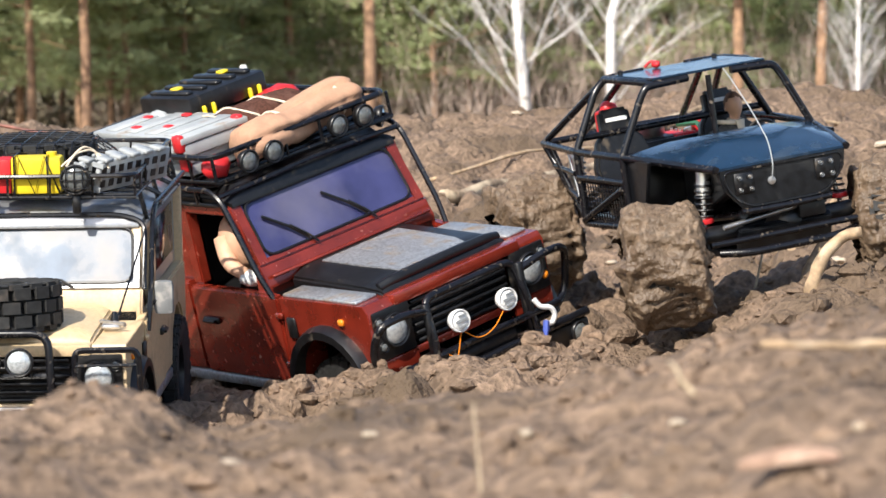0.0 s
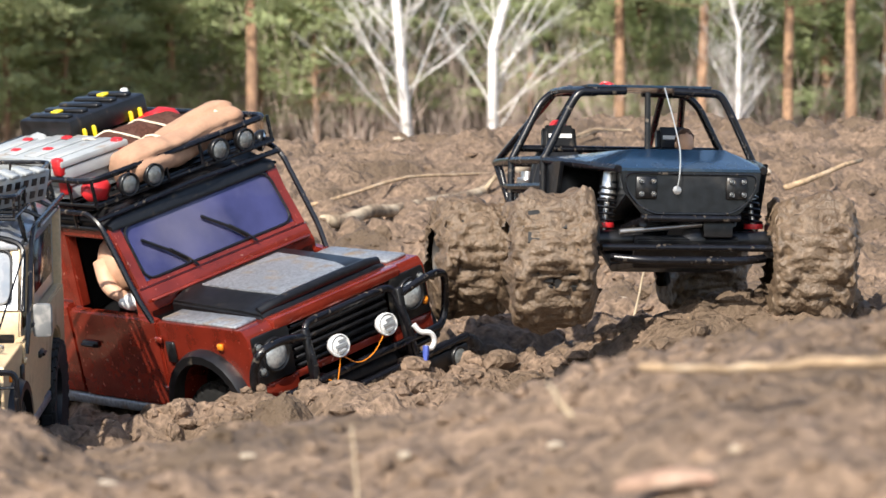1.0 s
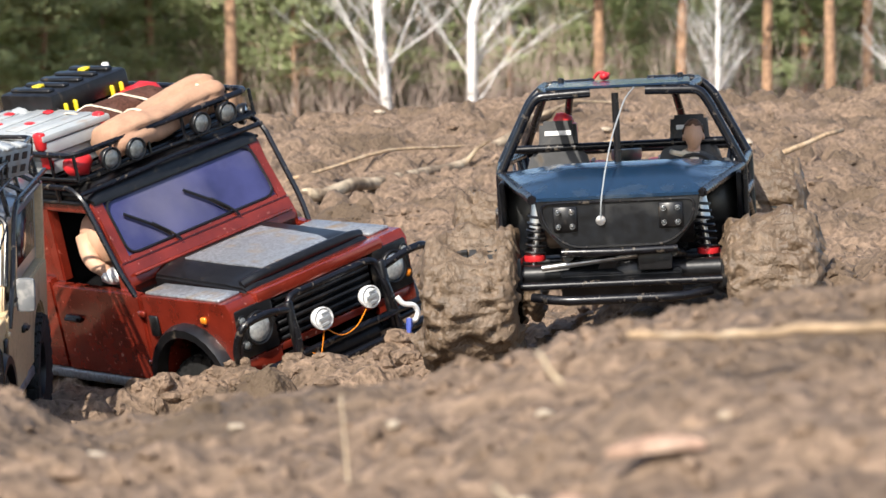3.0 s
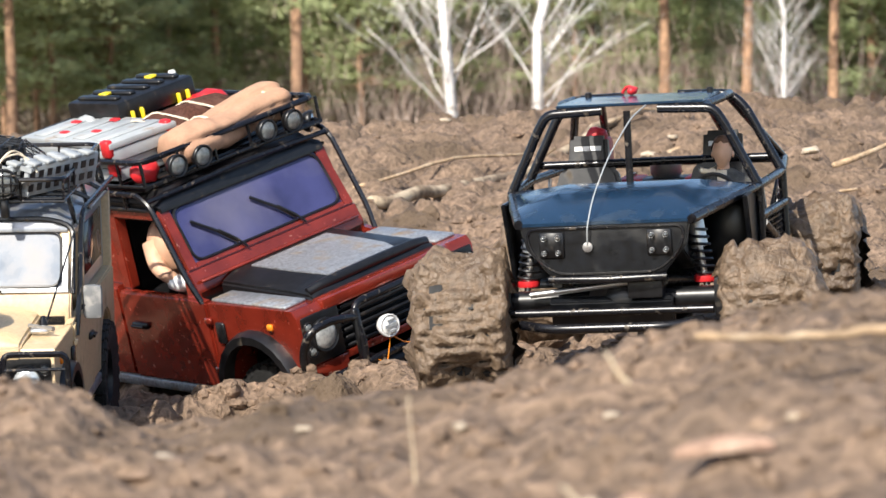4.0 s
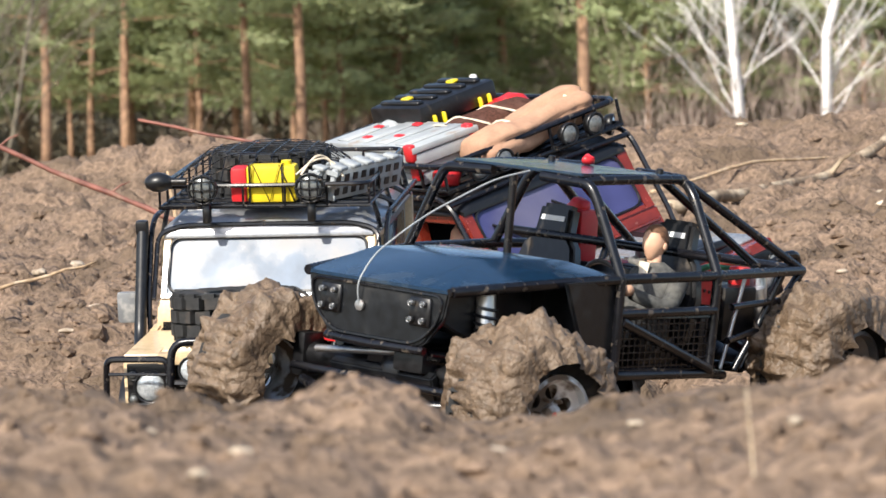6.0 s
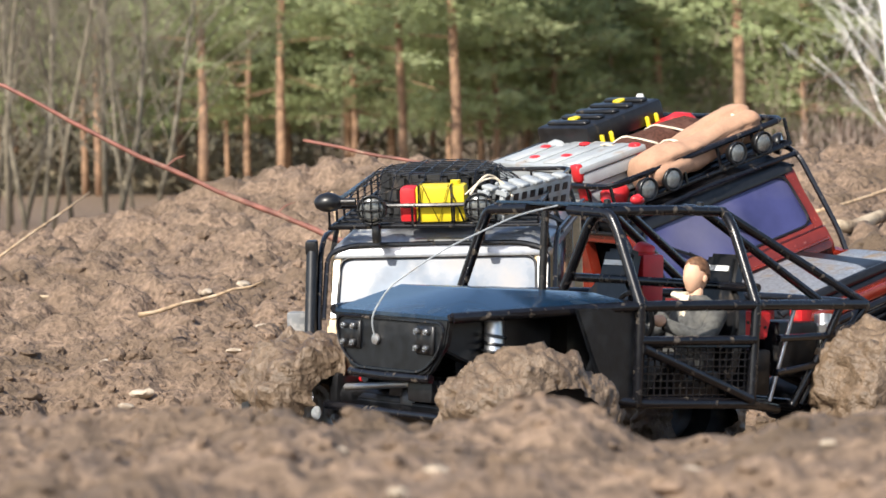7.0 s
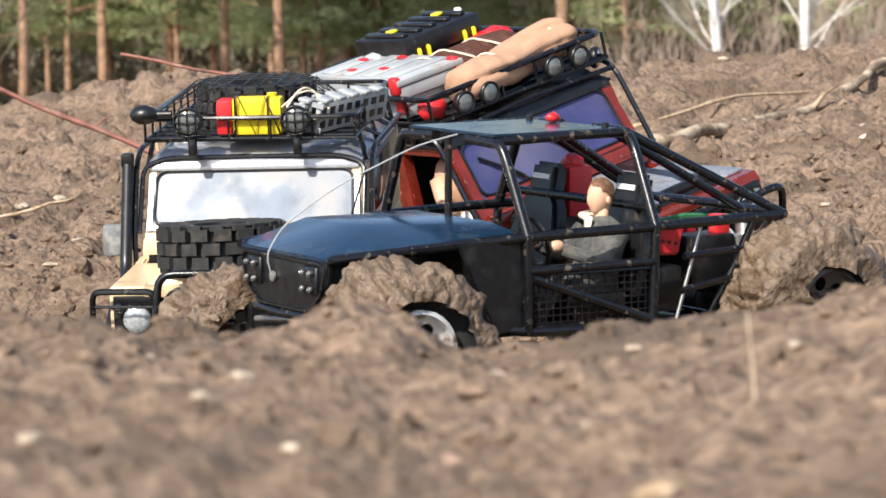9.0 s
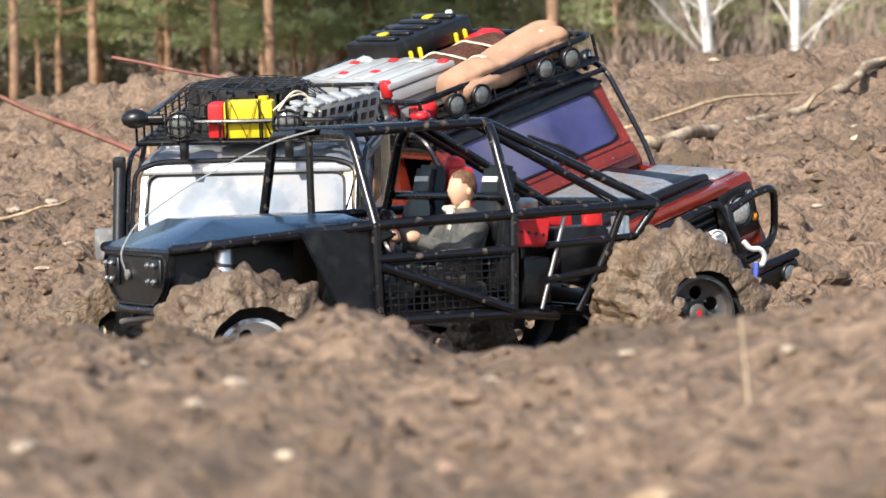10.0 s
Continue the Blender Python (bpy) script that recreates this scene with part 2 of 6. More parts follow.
def loft(sections, closed=True, cap=True):
    """A skin through rings of equal numbers of points."""
    bm = bmesh.new()
    rings = [[bm.verts.new(p) for p in s] for s in sections]
    n = len(rings[0])
    for a, b in zip(rings, rings[1:]):
        for i in range(n if closed else n - 1):
            j = (i + 1) % n
            bm.faces.new((a[i], a[j], b[j], b[i]))
    if cap and closed:
        bm.faces.new(rings[0][::-1])
        bm.faces.new(rings[-1])
    return bm


def rounded(points, r, seg=4):
    """The polyline with its inner corners rounded."""
    pts = [Vector(p) for p in points]
    out = [pts[0]]
    for a, b, c in zip(pts, pts[1:], pts[2:]):
        u, v = (a - b), (c - b)
        k = min(r, u.length * 0.45, v.length * 0.45)
        p, q = b + u.normalized() * k, b + v.normalized() * k
        for i in range(seg + 1):
            s = i / seg
            out.append(p * (1 - s) ** 2 + b * 2 * s * (1 - s) + q * s * s)
    out.append(pts[-1])
    return out


def tube(points, r, sides=8, r_end=None, bend=0.0, closed=False, wobble=0.0, rng=None):
    """A round bar along a line, its bends rounded; it may taper."""
    pts = rounded(points, bend) if bend else [Vector(p) for p in points]
    n = len(pts)
    secs = []
    side = None
    for i, p in enumerate(pts):
        if closed:
            d = pts[(i + 1) % n] - pts[i - 1]
        else:
            d = pts[min(i + 1, n - 1)] - pts[max(i - 1, 0)]
        d = d.normalized()
        if side is None:
            side = d.orthogonal().normalized()
        side = (side - d * side.dot(d)).normalized()
        up = d.cross(side)
        rad = r if r_end is None else r + (r_end - r) * i / (n - 1)
        if wobble:
            rad *= 1 + rng.uniform(-wobble, wobble)
        secs.append([p + (side * math.cos(a) + up * math.sin(a)) * rad for a in (2 * math.pi * k / sides for k in range(sides))])
    if closed:
        secs.append(secs[0])
        bm = loft(secs, cap=False)
        bmesh.ops.remove_doubles(bm, verts=bm.verts[:], dist=1e-6)
        return bm
    return loft(secs)


def lathe(profile, sides=24, m=None):
    """(radius, height) pairs turned round z."""
    secs = [[(r * math.cos(a), r * math.sin(a), z) for a in (2 * math.pi * k / sides for k in range(sides))] for r, z in profile]
    bm = loft(secs)
    if m is not None:
        bmesh.ops.transform(bm, matrix=m, verts=bm.verts[:])
    return bm


def moved(bm, m):
    bmesh.ops.transform(bm, matrix=m, verts=bm.verts[:])
    return bm


def roughen(bm, amount, scale, seed=0.0):
    for v in bm.verts:
        q = v.co * scale + Vector((seed, seed * 0.7, -seed))
        v.co += (v.normal if v.normal.length > 0 else v.co.normalized()) * (noise.fractal(q, 0.6, 2.0, 4) * amount)
    return bm


def blob(r, sub=2, squash=(1, 1, 1), amount=0.2, scale=1.5, seed=0.0):
    bm = bmesh.new()
    bmesh.ops.create_icosphere(bm, subdivisions=sub, radius=r, matrix=Matrix.Diagonal((*squash, 1)))
    bm.normal_update()
    return roughen(bm, amount * r, scale / r, seed)


# ============ ground ============
def smooth(a, b, x):
    t = np.clip((x - a) / (b - a), 0, 1)
    return t * t * (3 - 2 * t)


LAY_Y = np.array([-60, .3, .75, 1.0, 1.25, 1.6, 2.1, 2.5, 2.85, 3.25, 4.0, 4.5, 5.5, 9, 40, 110])
LAY_LEFT = np.array([-.12, -.10, -.094, -.098, -.135, -.18, -.20, -.195, -.18, -.155, -.115, -.10, -.20, -.45, -.9, -1.2])
LAY_MID = np.array([-.12, -.102, -.092, -.097, -.14, -.20, -.225, -.215, -.17, -.12, -.05, -.018, -.14, -.40, -.9, -1.2])
LAY_RIGHT = np.array([-.12, -.09, -.070, -.060, -.09, -.14, -.145, -.14, -.12, -.085, -.01, .032, -.08, -.40, -.9, -1.2])


def lattice(x, y, seed):
    ix, iy = np.floor(x).astype(np.int64), np.floor(y).astype(np.int64)
    h = (ix * 374761393 + iy * 668265263 + seed * 1442695041) & 0x7FFFFFFF
    h = ((h ^ (h >> 13)) * 1274126177) & 0x7FFFFFFF
    return ((h ^ (h >> 16)) & 0xFFFF) / 65535.0


def value_noise(x, y, seed=0):
    fx, fy = x - np.floor(x), y - np.floor(y)
    u, v = fx ** 3 * (fx * (fx * 6 - 15) + 10), fy ** 3 * (fy * (fy * 6 - 15) + 10)
    a, b = lattice(x, y, seed), lattice(x + 1, y, seed)
    c, d = lattice(x, y + 1, seed), lattice(x + 1, y + 1, seed)
    return (a + (b - a) * u) * (1 - v) + (c + (d - c) * u) * v - 0.5


def cells(x, y, seed=0):
    """Distance to the nearest and the second nearest of scattered points."""
    best, second = np.full_like(x, 9.0), np.full_like(x, 9.0)
    for dx in (-1, 0, 1):
        for dy in (-1, 0, 1):
            cx, cy = np.floor(x) + dx, np.floor(y) + dy
            px, py = cx + lattice(cx, cy, seed + 3), cy + lattice(cx, cy, seed + 7)
            d = np.hypot(x - px, y - py)
            second = np.minimum(second, np.maximum(d, best))
            best = np.minimum(best, d)
    return best, second


def lay(x, y):
    """The smooth lie of the land, above the height of the lens at the start."""
    l, m, r = (np.interp(y, LAY_Y, a) for a in (LAY_LEFT, LAY_MID, LAY_RIGHT))
    w = smooth(-0.15, 0.5, x)
    v = smooth(-0.25, -1.0, x)
    h = m * (1 - w) * (1 - v) + r * w * (1 - v) + l * v
    near = 1 - smooth(1.0, 1.35, y)
    h = h + near * (0.021 * smooth(0.0, 0.13, x) * smooth(0.3, 0.7, y))
    h = h + 0.05 * np.exp(-((x + 0.72) / 0.22) ** 2 - ((y - 4.45) / 0.5) ** 2) - 0.06 * smooth(-0.9, -1.35, x) * smooth(3, 4.4, y) * (1 - smooth(6, 12, y))
    h = h - 0.016 * np.exp(-((x + 0.29) / 0.15) ** 2 - ((y - 2.25) / 0.22) ** 2) - 0.022 * np.exp(-((x + 0.10) / 0.15) ** 2 - ((y - 2.47) / 0.14) ** 2)
    h = h + 0.034 * np.exp(-((x - 0.29) / 0.11) ** 2 - ((y - 2.42) / 0.16) ** 2)
    h = h + 0.034 * np.exp(-((x - 0.27) / 0.065) ** 2 - ((y - 2.30) / 0.06) ** 2) + 0.026 * np.exp(-((x + 0.085) / 0.04) ** 2 - ((y - 2.335) / 0.035) ** 2)
    h = h - 0.0090 * np.exp(-((x + 0.068) / 0.024) ** 2 - ((y - 0.95) / 0.22) ** 2)  # a dip in the near bank
    h = h + 0.013 * np.exp(-((x + 0.108) / 0.026) ** 2 - ((y - 0.98) / 0.05) ** 2)  # a clod on the near bank
    return h


_pit = random.Random(12)
PITS = [(_pit.uniform(-0.75, -0.40), _pit.uniform(1.95, 2.7), _pit.uniform(0.012, 0.03), _pit.uniform(0.012, 0.025)) for _ in range(16)]
PITS += [(_pit.uniform(-0.72, -0.34), _pit.uniform(1.75, 2.6), _pit.uniform(0.006, 0.016), _pit.uniform(0.010, 0.018)) for _ in range(70)]
PITS += [(_pit.uniform(-0.15, 0.5), _pit.uniform(2.5, 3.4), _pit.uniform(0.012, 0.028), _pit.uniform(0.010, 0.02)) for _ in range(16)]
PITS += [(_pit.uniform(-0.2, 0.55), _pit.uniform(2.45, 3.9), _pit.uniform(0.006, 0.018), _pit.uniform(0.010, 0.018)) for _ in range(90)]


def height(x, y, fine=True):
    x, y = np.asarray(x, float), np.asarray(y, float)
    wx, wy = x + 0.05 * value_noise(x * 9, y * 9, 21), y + 0.05 * value_noise(x * 9, y * 9, 22)
    calm = (1 - smooth(4.9, 9, y)) * smooth(-1.45, -1.15, x) * (1 - smooth(0.75, 1.1, x)) * smooth(0.2, 0.42, y)
    h = lay(x, y) + 0.03 * value_noise(wx * 4.3, wy * 4.3, 1) * (0.35 + 0.65 * smooth(1.1, 2.6, y)) * calm
    h = h + 0.017 * value_noise(wx * 11, wy * 11, 2) * calm * (0.5 + 0.5 * smooth(0.9, 1.5, y))
    if fine:
        a, b = cells(wx * 16, wy * 16, 5)
        turned = smooth(1.1, 1.7, y) * calm
        h = h + turned * (0.030 * np.clip(b - a, 0, 0.5) - 0.009) * (0.4 + 1.2 * np.clip(value_noise(x * 5, y * 5, 31) + 0.5, 0, 1))
        a, b = cells(wx * 42, wy * 42, 9)
        ragged = 0.35 * value_noise(x * 60, y * 60, 33)
        for px, py, pr, pd in PITS:
            near_pit = (np.abs(x - px) < pr * 1.4) & (np.abs(y - py) < pr * 1.8)
            if near_pit.any():
                d = np.hypot(x[near_pit] - px, (y[near_pit] - py) * 0.8) / pr
                h[near_pit] -= pd * (1 - smooth(0.55, 1.0, d + ragged[near_pit]))
        h = h + calm * (0.0085 * np.clip(b - a, 0, 0.6) - 0.002) * (0.85 + 0.30 * turned)
        near = 0.25 + 0.75 * smooth(1.0, 1.4, y)
        h = h - near * calm * 0.009 * np.abs(value_noise(wx * 21, wy * 21, 41)) - near * calm * 0.006 * np.abs(value_noise(wx * 47, wy * 47, 42))
        h = h + calm * (0.004 + 0.009 * value_noise(wx * 33, wy * 33, 3) + 0.004 * value_noise(x * 85, y * 85, 4) + 0.0022 * value_noise(x * 190, y * 190, 6))
        h = h + 0.25 * value_noise(x * 0.4, y * 0.4, 8) * smooth(9, 25, y)
    return h + RISE


def ground_at(x, y):
    return float(height(np.array([x]), np.array([y]))[0])


def spaced(stops):
    out = []
    for (a, step), (b, _) in zip(stops, stops[1:]):
        out += list(np.arange(a, b - step * 0.3, step))
    return np.array(out + [stops[-1][0]])


def build_ground():
    xs = spaced([(-400, 80), (-80, 16), (-16, 2), (-4, .3), (-1.45, .02), (-1.15, .0045), (0.75, .015), (1.2, .3), (4, 2), (16, 16), (80, 80), (400, 1)])
    ys = spaced([(-400, 80), (-80, 16), (-16, 2), (-2, .2), (.2, .02), (.42, .0055), (1.1, .0042), (3.0, .006), (4.9, .02), (5.6, .3), (14, 2), (40, 8), (120, 80), (700, 1)])
    X, Y = np.meshgrid(xs, ys)
    Z = height(X, Y)
    nx, ny = len(xs), len(ys)
    co = np.stack([X, Y, Z], -1).reshape(-1, 3)
    i = (np.arange(ny - 1)[:, None] * nx + np.arange(nx - 1)).ravel()
    faces = np.stack([i, i + 1, i + nx + 1, i + nx], 1)
    me = bpy.data.meshes.new("ground")
    me.vertices.add(len(co))
    me.vertices.foreach_set("co", co.ravel())
    me.loops.add(faces.size)
    me.loops.foreach_set("vertex_index", faces.ravel())
    me.polygons.add(len(faces))
    me.polygons.foreach_set("loop_start", np.arange(0, faces.size, 4))
    me.polygons.foreach_set("use_smooth", np.ones(len(faces), bool))
    me.update(calc_edges=True)
    me.materials.append(MUD)
    return tagged(new("ground", me), "churned brown mud field with clods and ruts", "ground", kind="structure")


ground = build_ground()


# ============ forest ============
def pine_mesh(rng, tall, bare, spread, clumps):
    """Trunk with limbs, and a crown of many small needle tufts, as two bmeshes."""
    lean = rng.uniform(-0.02, 0.02)
    base_r = tall * 0.0085 + 0.02
    line = [(lean * z + 0.04 * math.sin(z), 0.03 * math.cos(z * 0.8), z) for z in np.linspace(0, tall, 12)]
    trunk = tube(line, base_r, 8, r_end=0.025)
    crown_v, crown_f = [], []
    for k in range(clumps):
        s = rng.random() ** 0.8
        z = bare + (tall * 1.0 - bare) * s
        reach = spread * (1 - 0.75 * s) * rng.uniform(0.45, 1.05)
        a = rng.uniform(0, 2 * math.pi)
        root = Vector((lean * z, 0, z))
        tip = root + Vector((math.cos(a) * reach, math.sin(a) * reach, reach * rng.uniform(-0.12, 0.35)))
        if k % 3 == 0:
            trunk = merge(trunk, tube([root, (root + tip) / 2 + Vector((0, 0, -0.04)), tip], 0.03, 4, r_end=0.008))
        for c in range(rng.randint(4, 6)):
            mid = root.lerp(tip, rng.uniform(0.3, 1.08)) + Vector((rng.gauss(0, 0.22), rng.gauss(0, 0.22), rng.gauss(0, 0.06)))
            size = rng.uniform(0.16, 0.32)
            for q in range(16):
                d = Vector((rng.gauss(0, 1), rng.gauss(0, 1), rng.gauss(0.2, 0.4))).normalized()
                o = d.orthogonal().normalized() * size * 0.13
                st = mid + Vector([rng.gauss(0, size * 0.7), rng.gauss(0, size * 0.7), rng.gauss(0, size * 0.25)])
                i = len(crown_v)
                crown_v += [st - o, st + o, st + d * size * rng.uniform(0.5, 1.0)]
                crown_f.append((i, i + 1, i + 2))
    return trunk, crown_v, crown_f


def make_pine(rng, m, tall, bare, spread, clumps, label):
    top = empty("pine_tree", m, label, "tree", "pines of the wood")
    trunk, v, f = pine_mesh(rng, tall, bare, spread, clumps)
    part("trunk", trunk, PINE_BARK, top, smooth=True)
    me = bpy.data.meshes.new("crown")
    me.from_pydata([tuple(p) for p in v], [], f)
    me.materials.append(NEEDLES)
    new("crown", me).parent = top
    return top


def bare_tree(name, rng, m, tall, r, bark, label, category, stems=1, levels=3, fan=0.6, first=0.12, boughs=9, thick=0.4, reach=(0.28, 0.46)):
    """A leafless tree: stems, boughs and twigs."""
    top = empty(name, m, label, category)
    trunk_bm, twig_bm = bmesh.new(), bmesh.new()

    def grow(p, d, length, rad, level):
        line = [p]
        q, dd = p, d
        for _ in range(4):
            dd = (dd + Vector([rng.gauss(0, 0.09) for _ in range(3)]) + Vector((0, 0, 0.06))).normalized()
            q = q + dd * (length / 4)
            line.append(q)
        merge(trunk_bm if level == 0 else twig_bm, tube(line, rad, 6 if level < 2 else 4, r_end=rad * (0.45 if level else 0.3)))
        if level >= levels:
            return
        n = boughs if level == 0 else 5
        for k in range(n):
            s = first + (0.97 - first) * (k + rng.random()) / n if level == 0 else rng.uniform(0.25, 0.95)
            at = line[min(int(s * 4), 3)].lerp(line[min(int(s * 4) + 1, 4)], s * 4 - int(s * 4))
            a = rng.uniform(0, 2 * math.pi)
            out = Vector((math.cos(a), math.sin(a) * 0.6, 0))
            w = (d * (1 - fan) + out * fan + Vector((0, 0, 0.15))).normalized()
            grow(at, w, length * (rng.uniform(*reach) if level == 0 else rng.uniform(0.4, 0.62)), rad * (thick if level == 0 else 0.5) * (1 - 0.45 * s), level + 1)
    for k in range(stems):
        a = rng.uniform(0, 6.28)
        tilt = 0.0 if stems == 1 else rng.uniform(0.05, 0.35)
        grow(Vector((0.25 * math.cos(a) * (stems > 1), 0.25 * math.sin(a) * (stems > 1), -0.1)), Vector((math.cos(a) * tilt, math.sin(a) * tilt, 1)).normalized(), tall * rng.uniform(0.8, 1.0), r * rng.uniform(0.7, 1), 0)
    part("trunk", trunk_bm, bark, top, smooth=True)
    part("crown", twig_bm, bark, top, smooth=True)
    return top


def stand(angle, far, sink=0.0):
    """A place on the ground at a bearing and distance."""
    x, y = far * math.tan(angle), far
    return Vector((x, y, ground_at(x, y) - sink))


def build_forest():
    rng = random.Random(5)
    tall = [make_pine(rng, Matrix.Translation(stand(-0.0237, 62)), 13, 3.4, 2.3, 170, "tall pine with a bare orange trunk")]
    tall += [make_pine(rng, Matrix.Translation(stand(-0.113, 66)), 12, 2.8, 2.8, 190, "tall pine with a bare orange trunk")]
    low = [make_pine(rng, Matrix.Translation(stand(-0.075, 76)), 8, 1.7, 2.6, 230, "young green pine, boughs near the ground")]
    low += [make_pine(rng, Matrix.Translation(stand(-0.145, 80)), 9.5, 2.0, 3.0, 240, "young green pine, boughs near the ground")]
    bare = [make_pine(rng, Matrix.Translation(stand(0.0925, 74)), 15, 4.2, 2.2, 130, "slender pine with a long bare trunk")]
    for a, far in ((-.193, 62), (-.0485, 78), (.1195, 70), (.147, 72), (.1655, 66), (.178, 80), (-.168, 74), (.075, 88), (-.092, 92), (-.13, 70), (.012, 84), (.045, 90), (.105, 94)):
        src = (tall if a < 0 else bare)[int(rng.random() * (2 if a < 0 else 1))]
        copy_thing(src, Matrix.Translation(stand(a, far)) @ pose(0, 0, 0, 0, 0, rng.uniform(0, 360)) @ Matrix.Scale(rng.uniform(0.9, 1.15), 4))
    for k in range(96):
        a = -0.30 + 0.53 * (k + rng.random()) / 96
        far = rng.uniform(80, 118)
        kind = rng.random()
        src = rng.choice(low if kind < (0.62 if a < 0.0 else 0.30) else (tall if kind < 0.8 else bare))
        copy_thing(src, Matrix.Translation(stand(a, far)) @ pose(0, 0, 0, 0, 0, rng.uniform(0, 360)) @ Matrix.Scale(rng.uniform(0.8, 1.2), 4))
    for a, far in ((-.064, 76), (-.10, 71), (-.09, 77), (.118, 84), (.16, 82), (.085, 86), (-.02, 79), (-.01, 83), (-.082, 72), (-.115, 76), (-.105, 74), (-.083, 73), (-.066, 80), (-.003, 76), (.02, 82), (.035, 85), (.065, 80), (.10, 79), (.14, 86), (.175, 84), (.055, 86), (.008, 78)):
        copy_thing(rng.choice(low), Matrix.Translation(stand(a, far)) @ pose(0, 0, 0, 0, 0, rng.uniform(0, 360)) @ Matrix.Scale(rng.uniform(0.75, 1.0), 4))
    b = bare_tree("birch_tree", random.Random(3), Matrix.Translation(stand(0.0285, 40)), 8.5, 0.10, BIRCH_BARK, "leafless white birch before the wood", "tree", boughs=54, fan=0.60, first=0.13, thick=0.15, reach=(0.11, 0.23))
    bare_tree("birch_tree", random.Random(8), Matrix.Translation(stand(0.0535, 40)), 8.5, 0.105, BIRCH_BARK, "leafless white birch before the wood", "tree", boughs=56, fan=0.58, first=0.11, thick=0.15, reach=(0.12, 0.24))
    copy_thing(b, Matrix.Translation(stand(0.189, 46)) @ pose(0, 0, 0, 0, 0, 130) @ Matrix.Scale(0.8, 4))
    copy_thing(b, Matrix.Translation(stand(0.130, 60)) @ pose(0, 0, 0, 0, 0, 60) @ Matrix.Scale(0.8, 4))
    w = bare_tree("willow_bush", random.Random(4), Matrix.Translation(stand(-0.247, 30)), 5, 0.040, WILLOW_BARK, "leafless yellowish willow bush at the field's edge", "bush", stems=4, boughs=20, fan=0.55, thick=0.3)
    w2 = bare_tree("willow_bush", random.Random(14), Matrix.Translation(stand(-0.228, 34)), 5.5, 0.045, WILLOW_BARK, "leafless yellowish willow bush at the field's edge", "bush", stems=3, boughs=22, fan=0.6, thick=0.3)
    for a, far, s in ((-.265, 34, 1), (-.215, 40, .9), (-.285, 31, 1.1), (-.31, 33, 1.1), (-.255, 44, 1.0)):
        copy_thing(rng.choice([w, w2]), Matrix.Translation(stand(a, far)) @ pose(0, 0, 0, 0, 0, rng.uniform(0, 360)) @ Matrix.Scale(s, 4))
    # undergrowth between the trunks
    v, f = [], []
    for k in range(2600):
        at = stand(rng.uniform(-0.32, 0.24), rng.uniform(84, 122))
        at.z += abs(rng.gauss(0, 0.8))
        for q in range(9):
            d = Vector((rng.gauss(0, 1), rng.gauss(0, 1), abs(rng.gauss(0.6, 0.5)))).normalized()
            o = d.orthogonal().normalized() * 0.07
            st = at + Vector((rng.gauss(0, 0.4), rng.gauss(0, 0.4), rng.gauss(0, 0.2)))
            i = len(v)
            v += [tuple(st - o), tuple(st + o), tuple(st + d * rng.uniform(0.3, 0.7))]
            f.append((i, i + 1, i + 2))
    me = bpy.data.meshes.new("undergrowth")
    me.from_pydata(v, [], f)
    me.materials.append(SHRUB)
    tagged(new("undergrowth", me), "dry brown undergrowth among the pines", "undergrowth", kind="stuff")
    # leafless brush along the wood's edge, behind the birches
    v, f = [], []
    for k in range(420):
        a = min(0.24, max(-0.16, rng.gauss(0.070, 0.075)))
        at = stand(a, rng.uniform(74, 100))
        tall_k = rng.uniform(2.0, 4.4)
        for q in range(7):
            d = Vector((rng.gauss(0, 0.30), rng.gauss(0, 0.30), 1)).normalized()
            st, wide = at + Vector((rng.gauss(0, 0.25), rng.gauss(0, 0.25), 0)), rng.uniform(0.008, 0.018)
            for g in range(4):
                lean_d = (d + Vector((rng.gauss(0, 0.45), rng.gauss(0, 0.3), 0)) * (g > 0)).normalized()
                st_g = st + d * tall_k * 0.28 * g
                tip = st_g + lean_d * tall_k * (1.0 if g == 0 else 0.45) * rng.uniform(0.6, 1.1)
                o = Vector((wide * (1.0 if g == 0 else 0.6), 0, 0))
                i = len(v)
                v += [tuple(st_g - o), tuple(st_g + o), tuple(tip)]
                f.append((i, i + 1, i + 2))
    me = bpy.data.meshes.new("thicket")
    me.from_pydata(v, [], f)
    me.materials.append(THICKET)
    tagged(new("thicket", me), "leafless pinkish-brown brush along the edge of the wood", "brush", kind="stuff")
    # the depth of the wood, a plain wall with the far trees' shade in its colour
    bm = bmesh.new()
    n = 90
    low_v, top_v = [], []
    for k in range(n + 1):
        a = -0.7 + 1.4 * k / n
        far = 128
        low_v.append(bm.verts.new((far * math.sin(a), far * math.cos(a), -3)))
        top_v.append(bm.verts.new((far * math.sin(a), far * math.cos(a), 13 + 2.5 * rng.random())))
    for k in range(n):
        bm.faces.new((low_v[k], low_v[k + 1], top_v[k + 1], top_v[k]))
    tagged(part("backdrop", bm, SHADE_WOOD), "plain sheet coloured like the shaded depth of the pine wood", "backdrop", kind="structure")


build_forest()


# ============ vehicles ============
def turned(cols, at, size):
    """A pose from its forward, left and up axes, and a size."""
    m = Matrix([[cols[r][c] for c in range(3)] for r in range(3)]).to_4x4()
    m = m.to_quaternion().to_matrix().to_4x4()
    m.translation = Vector(at) + Vector((0, 0, RISE))
    return m @ Matrix.Scale(size, 4)


